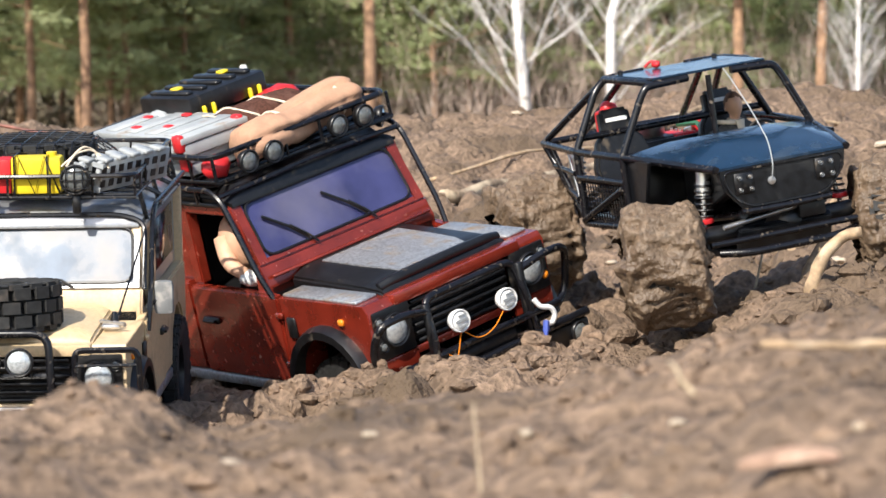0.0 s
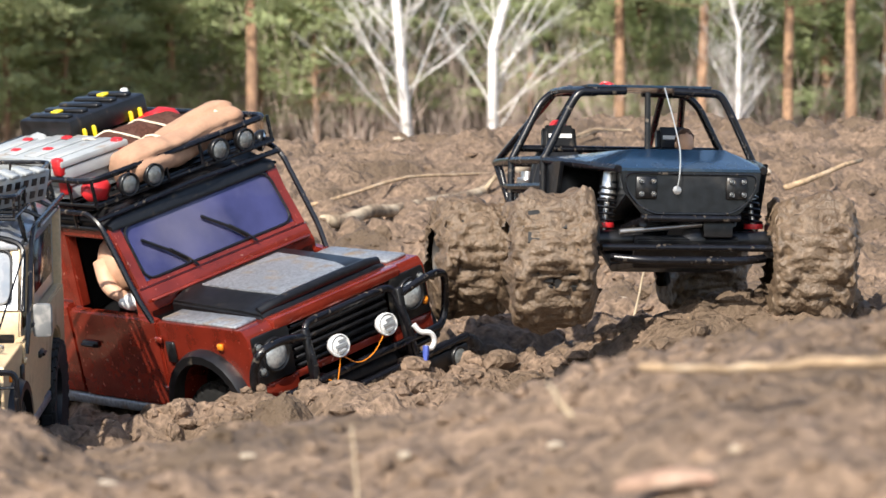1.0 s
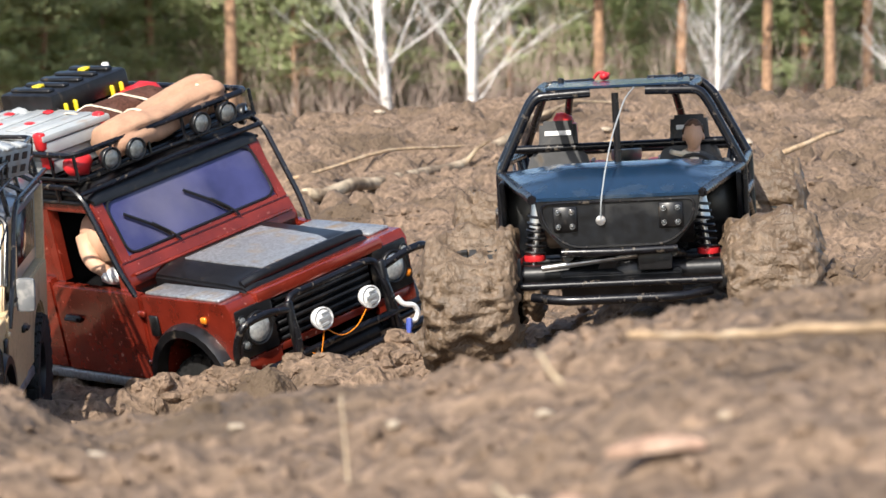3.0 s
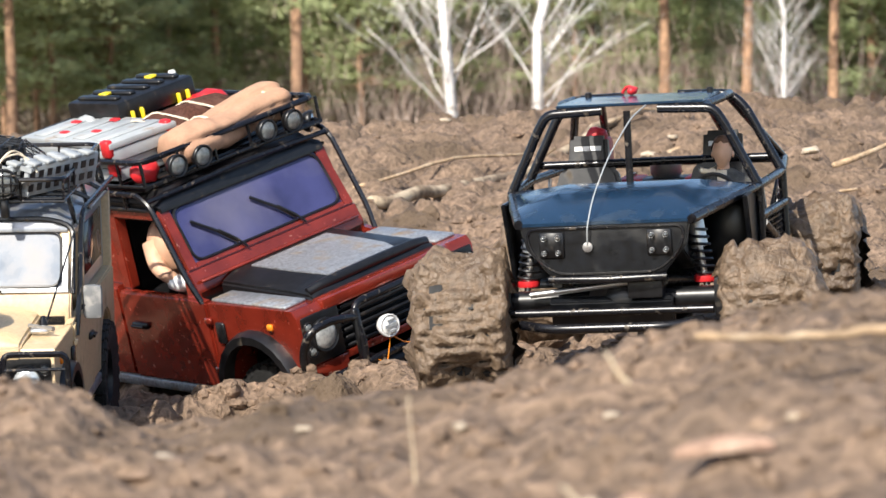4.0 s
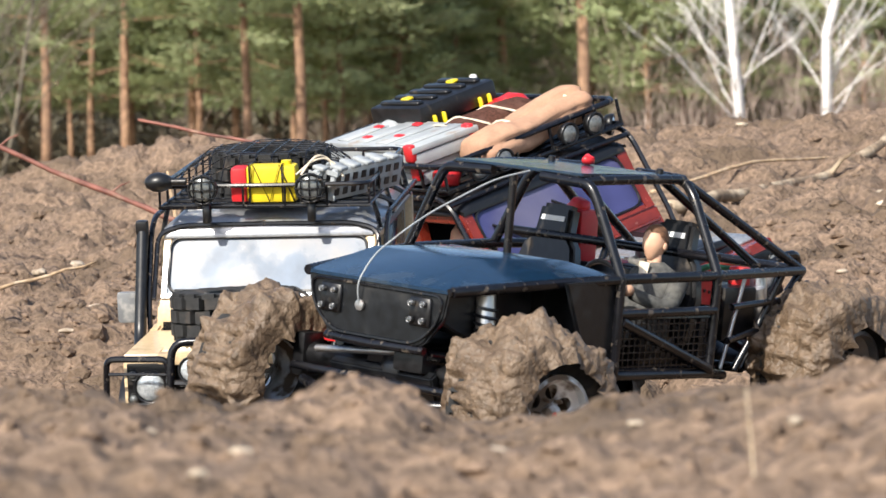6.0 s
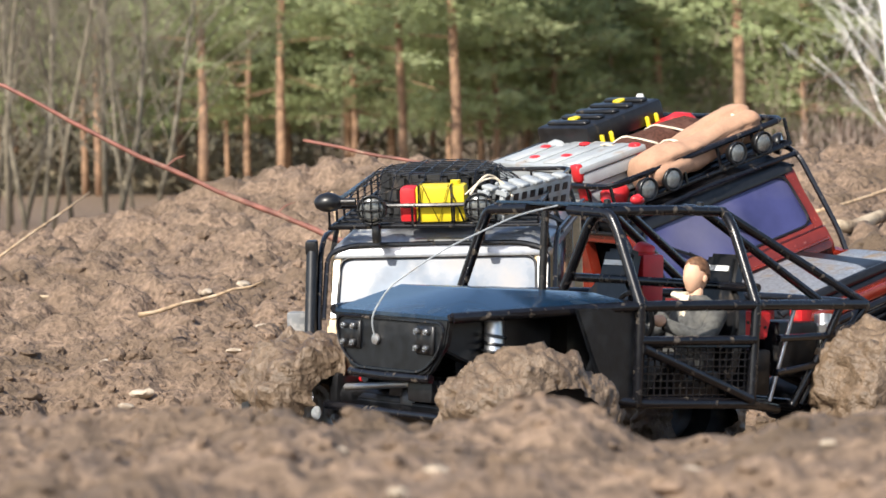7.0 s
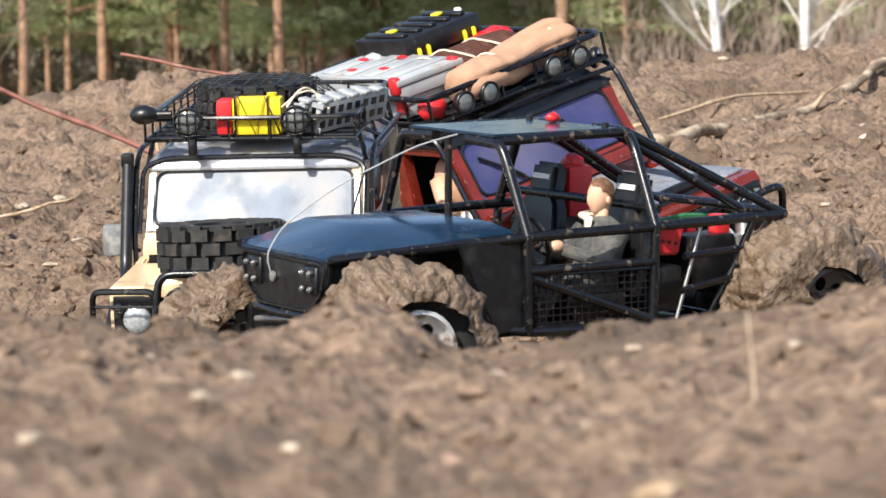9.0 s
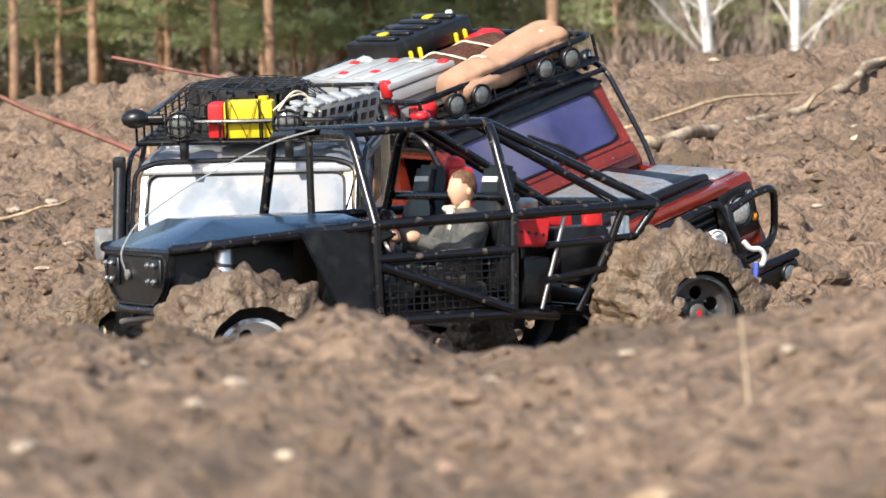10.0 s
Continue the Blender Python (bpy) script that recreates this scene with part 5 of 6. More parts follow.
pipe("rear_strut", [(-.1344, .0865, -.001), (-.1150, .0865, -.0600)], r=0.0014, paint=STEEL, label="bare steel strut")
part("rear_cross_tube", tube([END, (-.209, 0, .0025), (END[0], -END[1], END[2])], 0.0032, 8), BLACK_TUBE, buggy)
part("rear_cross_tube", tube([(-.160, .070, -.064), (-.160, -.070, -.064)], 0.0030, 8), BLACK_TUBE, buggy)
part("screen_bar", tube([(.0023, -.002, .0565), (.0028, -.002, .0035)], 0.0026, 8), BLACK_TUBE, buggy)
part("dash_tube", tube([(0.002, -.0886, 0), (0.004, 0, .0035), (0.002, .0886, 0)], 0.0028, 8), BLACK_TUBE, buggy)
part("cabin_bar", tube([(-.098, -.0900, .012), (-.100, 0, .012), (-.098, .0900, .012)], 0.0030, 8), BLACK_TUBE, buggy)
# bonnet: a front slope, a level top and two side slopes
hood = bmesh.new()
_pts = {"f1": (.1255, -.0575, -.0085), "f2": (.1255, .0575, -.0085), "c1": (.088, -.038, .0075), "c2": (.088, .038, .0075), "r1": (.002, -.046, .0065), "r2": (.002, .046, .0065), "o1": (.002, -.087, .0015), "o2": (.002, .087, .0015), "m1": (.070, -.073, -.0035), "m2": (.070, .073, -.0035)}
_up = {k: hood.verts.new(p) for k, p in _pts.items()}
_lo = {k: hood.verts.new((p[0], p[1], p[2] - 0.0022)) for k, p in _pts.items()}
for f in ("f1 f2 c2 c1", "c1 c2 r2 r1", "f1 c1 m1", "f2 m2 c2", "m1 c1 r1 o1", "m2 o2 r2 c2"):
    hood.faces.new([_up[k] for k in f.split()])
    hood.faces.new([_lo[k] for k in f.split()][::-1])
for a, b in (("f1", "f2"), ("f2", "m2"), ("m2", "o2"), ("o2", "r2"), ("r2", "r1"), ("r1", "o1"), ("o1", "m1"), ("m1", "f1")):
    hood.faces.new((_up[a], _up[b], _lo[b], _lo[a]))
part("bonnet", hood, BLUE_PAINT, buggy, "dark blue bonnet with dust and sky sheen in its colour")
for s in (-1, 1):
    part("bonnet_edge", tube([(.126, s * .0578, -.0095), (.070, s * .0735, -.0045), (.002, s * .0872, .0005)], 0.0026, 7), BLACK_TUBE, buggy)
nose = part("nose_panel", prism([(-.0575, -.010), (.0575, -.010), (.0545, -.026), (.040, -.0430), (.034, -.0455), (-.034, -.0455), (-.040, -.0430), (-.0545, -.026)], .1205, .1255, 0.0012, "x"), BLACK_PLATE, buggy, "black front panel")
_loop = rounded([(.1262, 0, -.0125), (.1262, .0545, -.0125), (.1262, .050, -.030), (.1262, .034, -.0435), (.1262, -.034, -.0435), (.1262, -.050, -.030), (.1262, -.0545, -.0125), (.1262, 0, -.0125)], 0.010)
part("panel_bead", tube(_loop[:-1], 0.0010, 5, closed=True), BLACK_TUBE, nose)
part("nose_lip", tube([(.124, -.040, -.047), (.128, 0, -.0475), (.124, .040, -.047)], 0.0028, 8), BLACK_TUBE, buggy)
for s in (-1, 1):
    lamp = part("lamp_pod", box(.125, .1275, s * .0365 - .0085, s * .0365 + .0085, -.0325, -.0145, 0.001, seg=1), BLACK, nose)
    for dy in (-.0048, .0048):
        for dz in (-.0285, -.0185):
            round_lamp("small_lamp", (.1300, s * .0365 + dy, dz), (1, 0, 0), .0019, lamp, DARK_LENS, STEEL, .003)
    part("side_box", prism([(.122, -.012), (.122, -.030), (.075, -.048), (.040, -.050), (.040, -.006)], s * .040, s * .052, 0.001), BLACK_PLATE, buggy)
    part("footwell_panel", prism([(.050, -.002), (.0, -.001), (.0, -.058), (.022, -.060)], s * .083, s * .0865, 0.0008), BLACK_PLATE, buggy)
    part("footwell_front", box(.018, .022, s * .045, s * .084, -.058, -.004, 0.001, seg=1, m=None), BLACK_PLATE, buggy)
washer = part("aerial_base", lathe([(.0034, 0), (.0034, .0015), (.0015, .002)], 14, Matrix.Translation((.1262, -.012, -.0254)) @ RY90), ALLOY, nose, "round steel washer")
part("aerial", tube([(.1275, -.012, -.0254), (.132, -.011, -.012), (.122, -.008, .006), (.085, -.003, .030), (.03, .006, .054), (.004, .012, .0600)], 0.00055, 5, bend=0.02), GREY_BOX, buggy, "thin pale wire aerial")
roof = part("roof_panel", prism([(.002, -.053), (.002, .053), (-.094, .052), (-.094, -.052)], .0600, .0622, 0.0008, "z"), BLUE_PAINT, buggy, "blue roof panel with dust and sky sheen in its colour")
part("roof_knob", merge(moved(blob(.0038, 2, (1.5, 1, 0.9), 0.15), pose(-.085, -.012, .0655)), tube([(-.085, -.008, .0665), (-.088, -.016, .0690), (-.091, -.020, .0640)], .0012, 6, bend=.003)), RED_PART, roof, "small red hook")
for y in (-.045, .045):
    part("roof_bolt", lathe([(.0024, 0), (.0024, .003), (.001, .0036)], 8, pose(-.088, y, .0620)), BLACK, roof)
part("floor_pan", box(-.128, .03, -.074, .074, -.064, -.060, 0.001, seg=1), BLACK_PLATE, buggy)
part("firewall", box(.018, .022, -.046, .046, -.060, .002), BLACK_PLATE, buggy)
part("rear_bulkhead", box(-.118, -.114, -.062, .062, -.060, -.004, 0.001, seg=1), BLACK_PLATE, buggy)
# door grids
for s in (-1, 1):
    grid = part("door_frame", tube([(-.004, s * .0878, -.0245), (-.090, s * .0935, -.0245), (-.089, s * .0940, -.0580), (-.004, s * .0880, -.0570)], 0.0014, 6, closed=True), BLACK_TUBE, buggy)
    for k in range(16):
        x = -.008 - k * .0052
        y = s * (.0878 - x * .06)
        part("grid_wire", tube([(x, y, -.0245), (x, y, -.0575)], 0.0006, 4), BLACK_TUBE, grid)
    for k in range(7):
        z = -.0285 - k * .0044
        part("grid_wire", tube([(-.004, s * .0880, z), (-.090, s * .0934, z)], 0.0006, 4), BLACK_TUBE, grid)
# seats
for s in (-1, 1):
    seat = part("seat", merge(box(-.085, -.042, s * .050 - .024, s * .050 + .024, -.058, -.040, .006), box(-.052, -.040, s * .050 - .026, s * .050 - .016, -.05, -.030, .004), box(-.052, -.040, s * .050 + .016, s * .050 + .026, -.05, -.030, .004)), BLACK, buggy, "black bucket seat")
    back = prism([(-.026, 0), (-.028, .030), (-.022, .052), (-.015, .060), (-.014, .080), (.014, .080), (.015, .060), (.022, .052), (.028, .030), (.026, 0)], -.006, .006, .003, "x")
    part("backrest", moved(back, pose(-.090, s * .050, -.046, 0, -14, 0)), BLACK, seat)
    part("head_label", moved(box(.0055, .0068, -.010, .010, .068, .0715), pose(-.090, s * .050, -.046, 0, -14, 0)), WHITE, seat, "pale bar on the headrest")
tank = part("red_tank", merge(box(-.134, -.114, -.058, -.036, -.055, .030, .004), moved(blob(.0075, 2, (1, 1.1, .9), .22), pose(-.124, -.047, .031))), RED_PART, buggy, "red pack behind the seat")
ring = [(-.028 + .004 * math.sin(a), .053 + .0155 * math.cos(a), -.008 + .0150 * math.sin(a)) for a in np.linspace(0, 2 * math.pi, 20, endpoint=False)]
part("steering_wheel", merge(tube(ring, .0017, 6, closed=True), tube([(-.028, .053, -.008), (.010, .053, -.020)], .0022, 6), tube([(-.028, .027, -.008), (-.028, .057, -.008)], .0012, 5)), BLACK, buggy)
# engine, gearbox and tank behind the seats
engine = part("engine", merge(box(-.170, -.125, -.030, .030, -.048, -.018, .003), box(-.165, -.135, -.022, .022, -.020, -.004, .003)), BLACK, buggy)
for y in (-.026, .026):
    cover = part("rocker_cover", box(-.168, -.128, y - .010, y + .010, -.016, -.003, .003), RED_PART, engine, "red rocker cover")
    for k in range(4):
        part("cover_bolt", lathe([(.0016, 0), (.0016, .002)], 6, pose(-.163 + k * .010, y, -.003)), STEEL, cover)
part("air_filter", lathe([(.010, 0), (.012, .003), (.012, .010), (.008, .012)], 16, pose(-.148, 0, -.004)), STEEL, engine)
part("hose", tube([(-.125, .040, -.004), (-.150, .046, .001), (-.190, .044, -.002)], .0022, 7), GREEN, engine, "green hose")
pack = part("red_pack", prism([(-.136, -.004), (-.104, -.004), (-.102, -.020), (-.132, -.022)], .058, .066, .0015), RED_PART, buggy, "red perforated cover")
for k in range(5):
    part("vent_hole", lathe([(.0011, 0), (.0011, .0006)], 8, Matrix.Translation((-.129 + k * .0052, .0662, -.014 + .001 * k)) @ Matrix.Rotation(-math.pi / 2, 4, "X")), BLACK, pack)
part("wiring_box", merge(box(-.176, -.140, .040, .068, -.046, -.010, .003), box(-.132, -.112, .044, .070, -.058, -.028, .003)), BLACK, buggy)
part("red_cap", box(-.176, -.166, .050, .062, -.012, .002, .002), RED_PART, buggy, "red cap")
for s in (-1, 1):
    part("link_arm", tube([(-.110, s * .060, -.030), (-.175, s * .058, -.052)], .0035, 7), BLACK, buggy)
    part("damper", tube([(-.182, s * .062, -.012), (-.188, s * .064, -.040)], .0065, 10), ALLOY, buggy, "bare metal damper")
# shock absorbers
for x, y in ((.092, .058), (-.188, .060)):
    for s in (-1, 1):
        a, b = Vector((x - .004, s * (y - .004), -.006)), Vector((x, s * (y + .004), -.058))
        shock = part("shock_absorber", merge(tube([a, a.lerp(b, .5)], .0062, 12), tube([a.lerp(b, .5), b], .0022, 8)), ALLOY, buggy)
        coil = []
        for k in range(61):
            t = 6.5 * 2 * math.pi * k / 60
            coil.append(a.lerp(b, .25 + .62 * k / 60) + Vector((math.cos(t) * .0072, math.sin(t) * .0072, 0)))
        part("spring", tube(coil, .0011, 5), BLACK, shock)
        part("collar", lathe([(.0078, 0), (.0082, .0015), (.0078, .004)], 14, Matrix.Translation(a.lerp(b, .90)) @ pose(0, 0, -.002)), RED_PART, shock, "red spring collar")
# gearbox, skid plate and frame rails under the nose
part("gearbox", merge(box(.030, .098, -.030, .026, -.072, -.046, .005), tube([(.098, -.004, -.060), (.112, -.004, -.062)], .012, 14)), BLACK_PLATE, buggy, "muddy black gearbox")
part("skid_plate", prism([(.112, -.060), (.118, -.064), (.108, -.086), (.040, -.090), (-.010, -.070), (-.010, -.066), (.040, -.084), (.104, -.082)], -.042, .042, .001), BLACK_PLATE, buggy)
part("servo", box(.104, .120, .012, .036, -.062, -.048, .002), BLACK, buggy)
for s in (-1, 1):
    part("frame_rail", tube([(.116, s * .036, -.050), (.060, s * .040, -.056), (-.010, s * .046, -.063)], .0040, 8), BLACK_TUBE, buggy)
# axles, links and steering rod
for x in (.1026, -.205):
    axle = part("axle", merge(tube([(x, -.080, -.064), (x, .080, -.064)], .0075, 10), moved(blob(.016, 2, (1, 1.1, 1), .05), pose(x, .008, -.064))), BLACK, buggy, "muddy black axle tube")
    for s in (-1, 1):
        part("hub_carrier", box(x - .010, x + .010, s * .074 - .005, s * .074 + .005, -.078, -.050, .003), BLACK, axle)
        part("link", tube([(x, s * .040, -.070), (x - .085 * (1 if x > 0 else -1), s * .032, -.062)], .0030, 7), BLACK, axle)
part("steering_rod", tube([(.120, -.070, -.070), (.122, .070, -.070)], .0028, 8), BLACK_TUBE, buggy)
part("track_rod", tube([(.116, -.055, -.058), (.114, .030, -.050)], .0022, 8), STEEL, buggy, "worn steel rod")
part("front_guard", tube([(.118, -.062, -.078), (.130, -.040, -.080), (.130, .040, -.080), (.118, .062, -.078)], .0034, 8, bend=.02), BLACK_TUBE, buggy)

WHEELS = []
wheel_mesh = None
for x, front in ((.1026, True), (-.205, False)):
    for s in (1, -1):
        if wheel_mesh is None:
            first = part("wheel", tyre_bm(.0435, .048, .0235, 22, 4, .004), RUBBER, buggy, "black tyre caked with mud")
            first_rim = part("rim", moved(rim_bm(.0238, .030, 6), pose(0, .0130, 0)), WHITE_RIM, first)
            first_hub = part("hub", lathe([(.0030, 0), (.0030, .004), (.002, .0055)], 8, Matrix.Translation((0, .0200, 0)) @ Matrix.Rotation(-math.pi / 2, 4, "X")), RED_PART, first, "red hub nut")
            wheel_mesh = first.data
            dark_rim = first_rim.data.copy()
            dark_rim.materials[0] = DARK_RIM
            w = first
        else:
            w = new("wheel", wheel_mesh)
            w.parent = buggy
            w["label"] = "black tyre caked with mud"
            for o in (first_rim, first_hub):
                c = new(o.name.split(".")[0], o.data)
                c.parent = w
                if o is first_rim and not front:
                    c.data = dark_rim
                if s < 0:
                    c.matrix_basis = pose(0, 0, 0, 0, 0, 180)
        part("mud_crust", caked(.0505, .063, .0300 if front else .0270, 2.0 + 3.7 * len(WHEELS), 1.25), WET_MUD, w, "thick brown mud", smooth=True)
        WHEELS.append((w, x, .105 * s, front))


# the driver, a doll in a grey coat
def driver():
    def ell(c, rx, ry, rz, n=12):
        return moved(blob(1.0, 3, (rx, ry, rz), 0.0), Matrix.Translation(c))
    bm = loft([[(x0 + w * math.cos(a), .053 + d * math.sin(a), z) for a in np.linspace(0, 2 * math.pi, 14, endpoint=False)] for x0, z, w, d in ((-.072, -.042, .015, .019), (-.075, -.026, .014, .018), (-.080, -.008, .013, .0215), (-.081, .000, .010, .017), (-.080, .006, .005, .007))])
    for s in (-1, 1):
        merge(bm, tube([(-.080, .053 + s * .021, -.004), (-.064, .053 + s * .026, -.022), (-.040, .053 + s * .014, -.012)], .0066, 9, r_end=.0042, bend=.010))
        merge(bm, tube([(-.070, .053 + s * .009, -.042), (-.038, .053 + s * .010, -.034), (-.020, .053 + s * .010, -.058)], .0080, 9, r_end=.006, bend=.010))
    ncoat = len(bm.faces)
    face = ell((0, 0, 0), .0090, .0074, .0118)
    for v in face.verts:  # flatter brow, narrower jaw, chin and nose
        x, y, z = v.co
        low = min(1.0, max(0.0, -z / .0118))
        v.co.y = y * (1 - .32 * low)
        v.co.x = x * (1 - .10 * low) + .0016 * low * (x > 0)
        if x > 0:
            v.co.x += .0018 * math.exp(-(y / .0016) ** 2 - ((z + .0015) / .0026) ** 2) - .0009 * math.exp(-((abs(y) - .0032) / .0016) ** 2 - ((z - .0008) / .0016) ** 2) - .0006 * math.exp(-((z + .0052) / .0010) ** 2)
    merge(bm, moved(face, Matrix.Translation((-.0785, .053, .0180))), tube([(-.080, .053, .000), (-.0790, .053, .012)], .0048, 10))
    for s in (-1, 1):
        merge(bm, ell((-.036, .053 + s * .0135, -.010), .0052, .0040, .0040))
        merge(bm, ell((-.0800, .053 + s * .0074, .0165), .0018, .0011, .0026))
    nskin = len(bm.faces)
    hair = ell((-.0795, .053, .0195), .0096, .0083, .0113)
    bmesh.ops.delete(hair, geom=[v for v in hair.verts if v.co.z < .0172 + (v.co.x + .0808) * 0.80], context="VERTS")
    hair.normal_update()
    roughen(hair, .0006, 400)
    merge(bm, hair)
    nhair = len(bm.faces)
    merge(bm, moved(prism([(-.004, .012), (.004, .012), (.0015, -.010), (-.0015, -.010)], -.0006, .0006, 0, "x"), pose(-.0682, .053, -.006, 0, -6, 0)), tube([(-.082, .036, .006), (-.073, .039, .0055), (-.0715, .053, .003)], .0022, 6), tube([(-.082, .048, .006), (-.073, .045, .0055), (-.0715, .053, .003)], .0022, 6))
    bm.faces.ensure_lookup_table()
    for i, f in enumerate(bm.faces):
        f.material_index = 0 if i < ncoat else 1 if i < nskin else 2 if i < nhair else 3
        f.smooth = True
    me = bpy.data.meshes.new("doll")
    bm.to_mesh(me)
    bm.free()
    for m in (COAT, SKIN, HAIR, CREAM_CLOTH):
        me.materials.append(m)
    return tagged(new("driver_doll", me), "vinyl driver doll in a grey coat in the buggy's seat", "doll")


doll = driver()


# ============ clods, stones and dead wood ============
def strewn(name, material, label, category, spots, sub=1, jag=0.28, flat=0.7, seed=1, kind="stuff"):
    """Many small lumps in one mesh; spots holds x, y, z, radius."""
    rng = np.random.RandomState(seed)
    b = bmesh.new()
    bmesh.ops.create_icosphere(b, subdivisions=sub, radius=1)
    base = np.array([v.co[:] for v in b.verts])
    tri = np.array([[v.index for v in f.verts] for f in b.faces])
    b.free()
    n, k = len(spots), len(base)
    spots = np.asarray(spots)
    a = rng.uniform(0, 2 * np.pi, n)
    jitter = 1 + jag * rng.uniform(-1, 1, (n, k))
    v = base[None] * jitter[..., None] * (1 + 0.45 * rng.uniform(-1, 1, (n, 1, 3)))
    v[..., 2] *= flat
    c, s = np.cos(a)[:, None], np.sin(a)[:, None]
    v = np.stack([v[..., 0] * c - v[..., 1] * s, v[..., 0] * s + v[..., 1] * c, v[..., 2]], -1)
    v = v * spots[:, None, 3:4] + spots[:, None, :3]
    f = (tri[None] + (np.arange(n) * k)[:, None, None]).reshape(-1, 3)
    me = bpy.data.meshes.new(name)
    me.vertices.add(n * k)
    me.vertices.foreach_set("co", v.ravel())
    me.loops.add(f.size)
    me.loops.foreach_set("vertex_index", f.ravel().astype(np.int32))
    me.polygons.add(len(f))
    me.polygons.foreach_set("loop_start", np.arange(0, f.size, 3))
    me.polygons.foreach_set("use_smooth", np.zeros(len(f), bool))
    me.update(calc_edges=True)
    me.materials.append(material)
    return tagged(new(name, me), label, category, kind=kind)


def clods():
    rng = np.random.RandomState(4)
    n = 13000
    y = np.concatenate([rng.uniform(1.35, 3.3, n), rng.uniform(3.0, 4.7, 2600), rng.uniform(0.5, 1.1, 6500)])
    spread = np.where(y < 1.2, 0.30, 0.30 * y)
    x = -0.06 * y + (rng.rand(len(y)) - 0.5) * 2 * spread
    keep = (value_noise(x * 7, y * 7, 51) + 0.5 + 0.35 * rng.rand(len(x))) > 0.52
    r = 0.0016 + 0.0085 * rng.rand(len(x)) ** 3.6
    r = np.where(y < 1.2, 0.0006 + 0.0034 * rng.rand(len(x)) ** 5, r)
    x, y, r = x[keep], y[keep], r[keep]
    heap = [(-0.02, 2.34, 0.08, 0.035, 260), (-0.27, 2.02, 0.10, 0.04, 200), (0.10, 2.42, 0.06, 0.06, 200), (0.24, 2.33, 0.10, 0.06, 260), (-0.12, 2.37, 0.05, 0.03, 90)]
    for hx, hy, sx, sy, k in heap:  # broken earth pushed up before the cars
        x, y, r = np.append(x, rng.normal(hx, sx, k)), np.append(y, rng.normal(hy, sy, k)), np.append(r, 0.002 + 0.009 * rng.rand(k) ** 2.5)
    z = height(x, y) - r * 0.15
    strewn("clods", MUD, "loose clods of dry brown mud on the field", "mud clods", np.stack([x, y, z, r], 1), sub=2, jag=0.20, flat=0.72)


clods()


def stone(x, y, r, material=STONE, flat=0.6, seed=0.0, label="pale stone lying on the mud", tilt=0):
    ob = tagged(part("stone", blob(r, 2, (1.3, 1, flat), 0.35, 1.1, seed), material), label, "stone", "stones on the mud")
    ob.matrix_basis = pose(x, y, ground_at(x, y) + r * flat * 0.35, tilt, 0, seed * 57 % 360)
    return ob


for i, (x, y, r) in enumerate(((-.1165, .775, .0030), (-.171, .772, .0037), (-.056, .825, .0030), (-.117, .70, .0020), (-.075, .74, .0016), (.013, .80, .0016), (.022, .82, .0022), (-.020, .86, .0018), (-.14, .62, .0022),
                               (-.09, .64, .0020), (.045, .66, .0016), (-.058, .655, .0024), (.06, .80, .0018), (-.2, .84, .0026), (.094, .70, .0022), (-.03, .70, .0014), (-.155, .87, .0020))):
    stone(x, y, r, BARK_CHIP if i == 11 else STONE, 0.55, i * 1.3)
_r = random.Random(31)
for i in range(46):
    y = _r.uniform(2.5, 4.3)
    stone(_r.uniform(-0.28, 0.16) * y, y, _r.uniform(.0035, .009), STONE, 0.5, i * 1.7)


def stick(name, pts, r, r_end, material, label, category="stick", sides=7, twigs=(), lift=True, bend=0.0):
    """A branch along points; where z is None it lies on the ground."""
    line = [Vector((x, y, ground_at(x, y) + r * 1.1 if z is None else z + RISE)) for x, y, z in pts]
    fine = []
    rng = random.Random(len(pts) + int(abs(pts[0][0]) * 1e4))
    for a, b in zip(line, line[1:]):
        for k in range(4):
            fine.append(a.lerp(b, k / 4) + Vector([rng.gauss(0, r * 0.35) for _ in range(3)]) * (k > 0))
    fine.append(line[-1])
    ob = tagged(part(name, tube(fine, r, sides, r_end=r_end, wobble=0.14, rng=rng), material, smooth=True), label, category)
    for s, d, rr in twigs:
        at = fine[int(s * (len(fine) - 1))]
        part("side_twig", tube([at, at + Vector(d) * 0.5 + Vector((0, 0, 0.1 * Vector(d).length)), at + Vector(d)], rr, 6, r_end=rr * 0.4), material, ob)
    return ob


stick("fallen_branch", [(.00, 3.36, None), (.10, 3.56, None), (.19, 3.77, None), (.28, 3.97, None), (.37, 4.17, None)], .0078, .0055, OLD_WOOD, "weathered fallen branch with flaking bark", "branch", 9, ((.55, (.03, -.02, .030), .0035), (.85, (.10, .04, .02), .0028)))
stick("foreground_twig", [(.078, .77, -.0565), (.100, .775, -.0575), (.120, .77, -.0550), (.140, .768, -.0545), (.158, .775, -.0560)], .0009, .0016, DRY_WOOD, "pale forked twig lying on the near bank", "twig", 7, ((.86, (.001, 0, .017), .0016), (.88, (.014, .004, -.008), .0017)))
stick("grass_stalk", [(.0095, .755, -.096), (.0085, .756, -.082), (.0075, .757, -.070)], .0003, .0002, STRAW, "dry pale stalk standing in the mud", "stalk", 5)
stick("grass_stalk", [(.036, .62, -.076), (.040, .60, -.0785)], .0006, .0004, STRAW, "dry pale stalk lying on the mud", "stalk", 5)
stick("grass_stalk", [(.056, .70, -.0625), (.051, .71, -.0560)], .0006, .0004, STRAW, "dry pale stalk standing in the mud", "stalk", 5)
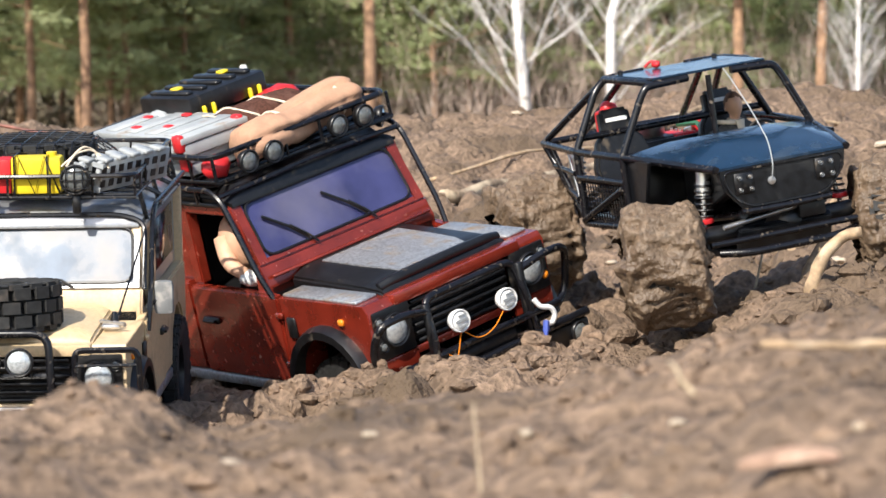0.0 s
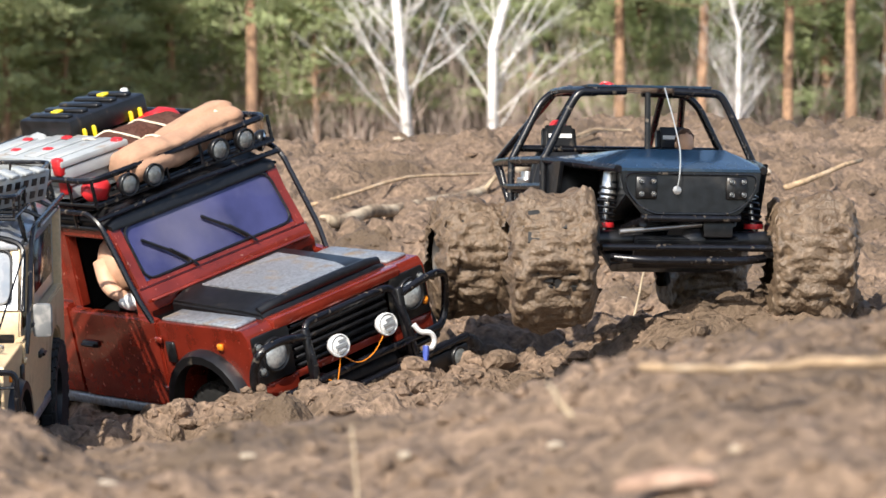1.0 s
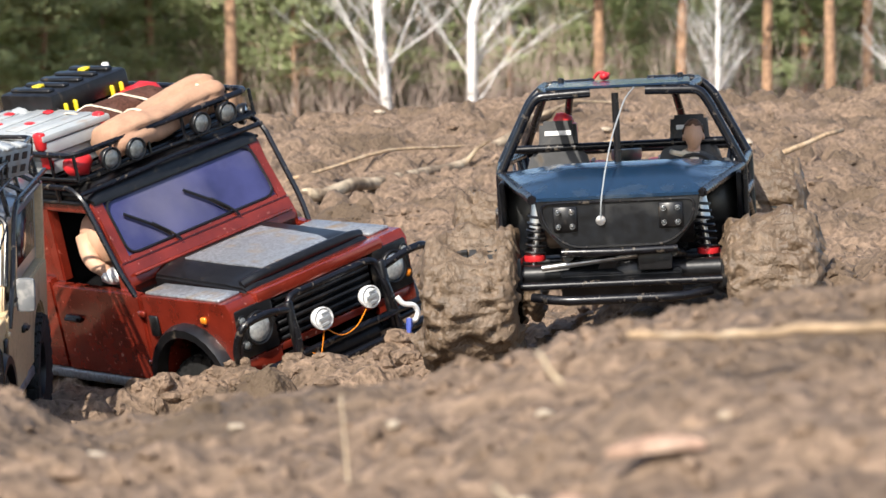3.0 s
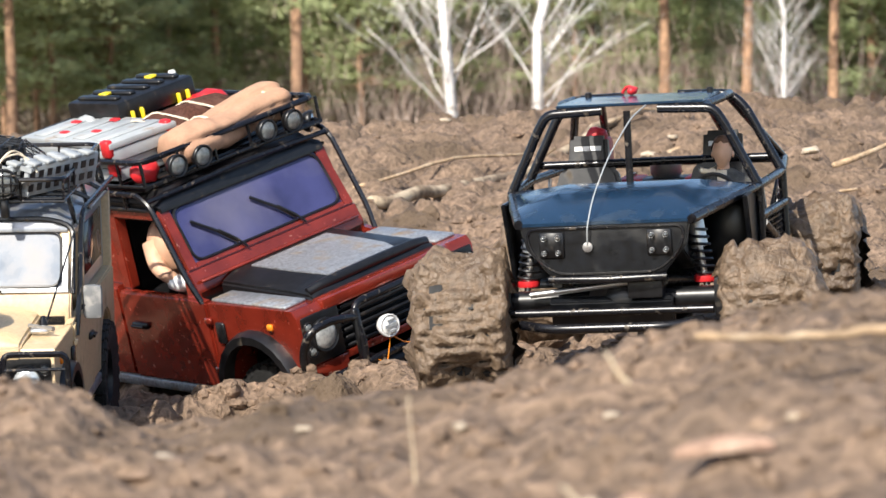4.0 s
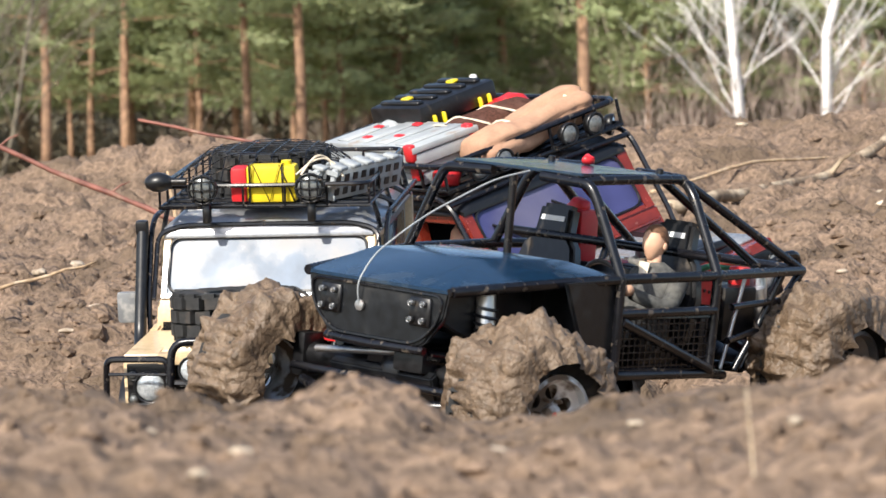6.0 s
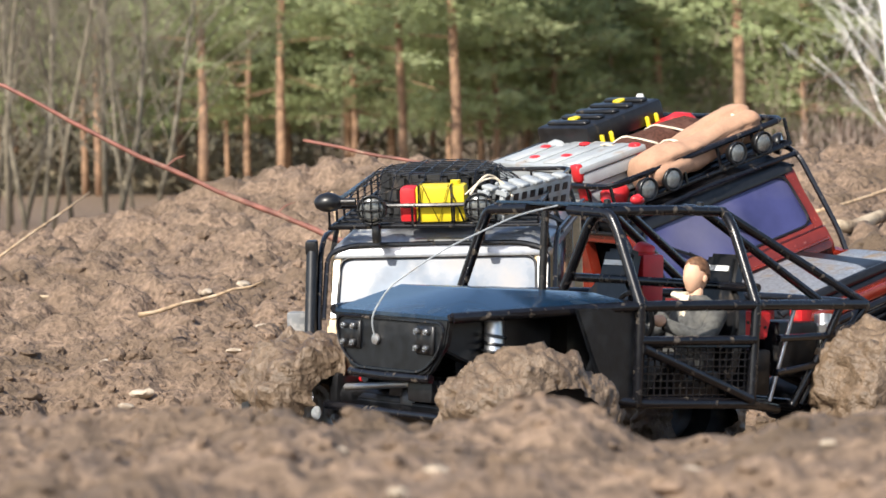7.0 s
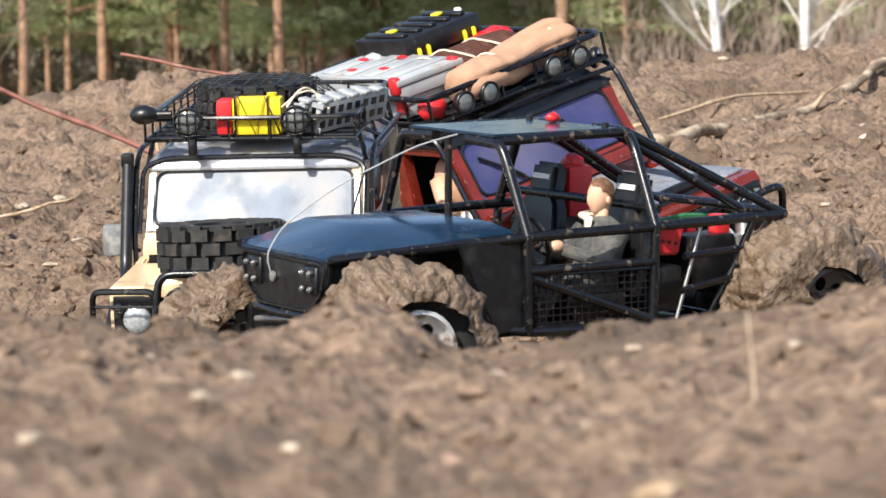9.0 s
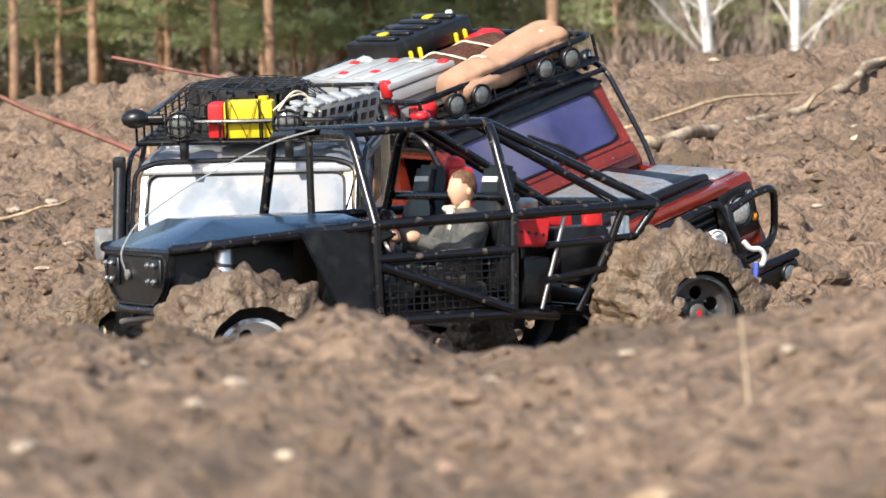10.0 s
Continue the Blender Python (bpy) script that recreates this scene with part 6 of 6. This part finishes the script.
stick("grass_stalk", [(-.152, .77, -.098), (-.1525, .771, -.086)], .0006, .0004, STRAW, "dry pale stalk standing in the mud", "stalk", 5)
stick("grass_stalk", [(.27, 2.75, None), (.285, 2.76, -.105), (.29, 2.75, -.085)], .0012, .0008, STRAW, "dry pale stalk standing in the mud", "stalk", 5)
stick("red_twig", [(-1.00, 3.25, .105), (-.856, 3.2, .065), (-.713, 3.2, -.010), (-.609, 3.2, -.055), (-.535, 3.2, -.084), (-.46, 3.2, None)], .0020, .0031, RED_TWIG, "long bowed red-barked branch", "branch", 8, ((.45, (.02, 0, .012), .0012), (.7, (.02, 0, .012), .0012)))
stick("red_twig", [(-.535, 3.15, .006), (-.46, 3.15, -.010), (-.385, 3.14, -.022), (-.31, 3.13, -.030), (-.22, 3.1, -.07), (-.16, 3.1, None)], .0014, .0028, RED_TWIG, "long bowed red-barked branch with a pale broken tip", "branch", 8)
for pts, r in (([(-.62, 2.75, -.150), (-.57, 2.78, -.138), (-.515, 2.8, -.122)], .0022), ([(-.80, 3.1, None), (-.72, 3.15, None), (-.62, 3.2, None)], .0018), ([(-.02, 3.6, None), (.10, 3.75, None), (.22, 3.9, None)], .0026), ([(.34, 3.7, None), (.46, 3.8, None), (.58, 3.9, None)], .004),
               ([(.28, 3.9, None), (.42, 4.1, None)], .003), ([(.50, 3.4, None), (.60, 3.5, -.02)], .004), ([(-.95, 3.45, None), (-.86, 3.6, -.05)], .002), ([(-.99, 3.6, None), (-.84, 3.55, None)], .0022),
               ([(.30, 2.62, None), (.33, 2.66, -.075), (.36, 2.68, -.08)], .005), ([(-.55, 3.5, None), (-.56, 3.5, -.05)], .003), ([(.42, 3.2, None), (.47, 3.3, None), (.56, 3.35, None)], .0024), ([(-.30, 4.2, None), (-.2, 4.3, None)], .004)):
    stick("dry_twig", pts, r, r * 0.5, DRY_WOOD, "dry pale twig lying on the mud", "twig", 6)


def chip(at, length, width, turn, label, material=BARK_CHIP):
    """A curled flake of bark."""
    rng = random.Random(int(at[0] * 9999))
    secs = []
    for k in range(9):
        s = k / 8
        w = width * math.sin(math.pi * (0.08 + 0.84 * s)) * rng.uniform(0.7, 1.1)
        y = length * (s - 0.5)
        curl = 0.25 * width * math.sin(s * 3)
        secs.append([(y, -w, curl), (y, 0, curl + w * 0.45), (y, w, curl + w * 0.1), (y, w, curl + w * 0.1 - 0.0012), (y, 0, curl + w * 0.45 - 0.0014), (y, -w, curl - 0.0012)])
    ob = tagged(part("bark_flake", loft(secs), material), label, "bark")
    ob.matrix_basis = pose(at[0], at[1], ground_at(at[0], at[1]) + 0.002, 8, -4, turn)


chip((.072, .655), .022, .0040, 12, "curled pinkish flake of bark on the mud")
chip((.052, .64), .014, .0050, -30, "curled pinkish flake of bark on the mud")
chip((.052, .575), .018, .0050, 20, "dull brown flake of bark on the mud", DRY_WOOD)
chip((-.015, .59), .012, .0030, 40, "dull brown flake of bark on the mud", DRY_WOOD)
chip((.33, 2.95), .045, .012, 30, "pale wood chip lying on the mud", DRY_WOOD)

ROOT_AT = (0.268, 2.300, ground_at(0.268, 2.300) - 0.006)
root = tagged(part("root_piece", tube([(0, 0, 0), (.004, 0, .018), (.012, .002, .034), (.026, .004, .046), (.038, .004, .048)], .0055, 9, r_end=.0040, bend=.01, wobble=0.1, rng=random.Random(2)), DRY_WOOD, smooth=True), "pale bent root piece stuck in the mud", "root")


# ============ what moves ============
WHEEL_R = 0.051
STEER = [(0, -20), (0.5, -18), (1, -12), (1.5, -9), (2, -6), (3.5, 3), (4, 8), (4.5, -4), (5, -6), (6, -10), (7.5, 0), (8, 6), (8.5, -4), (9, -6), (10, -3)]  # seconds, degrees


def wheel_rows(t_rows, ax, ay, front):
    """The turning, springing and steering of one wheel, in the buggy's space."""
    rows, spin, last = [], 0.0, None
    n = 41
    for k in range(n):
        t = 10.0 * k / (n - 1)
        x, y, z, roll, pitch, head = (np.interp(t, [r[0] for r in t_rows], [r[c] for r in t_rows]) for c in range(1, 7))
        m = pose(x, y, z + RISE, roll, pitch, head) @ Matrix.Scale(BUGGY_SIZE, 4)
        at = m @ Vector((ax, ay, -0.06))
        if last is not None:
            ahead = (m.to_3x3() @ Vector((1, 0, 0))).normalized()
            spin += (at - last).dot(ahead) / WHEEL_R * 1.15
        last = at
        want = float(height(np.array([at.x]), np.array([at.y]), False)[0]) + WHEEL_R * 0.70
        drop = max(-0.020, min(0.012, (want - at.z) / BUGGY_SIZE))
        steer = float(np.interp(t, *zip(*STEER))) if front else 0
        rows.append((t, pose(ax, ay, -0.06 + drop, 0, 0, steer) @ pose(0, 0, 0, 0, math.degrees(spin), 0)))
    return rows


def motions():
    for thing in (buggy, doll):
        thing.scale = (BUGGY_SIZE,) * 3
        walk(thing, [(r[0], pose(r[1], r[2], r[3] + RISE, *r[4:])) for r in BUGGY_ROWS])
    for wheel, ax, ay, front in WHEELS:
        walk(wheel, wheel_rows(BUGGY_ROWS, ax, ay, front))
    walk(root, [(t, pose(*ROOT_AT, *turn)) for t, turn in ((0, (0, 0, 0)), (0.3, (0, 10, 4)), (0.5, (0, 34, 8)), (0.9, (0, 62, 12)), (1.2, (0, 74, 12)), (10, (0, 74, 12)))])


motions()
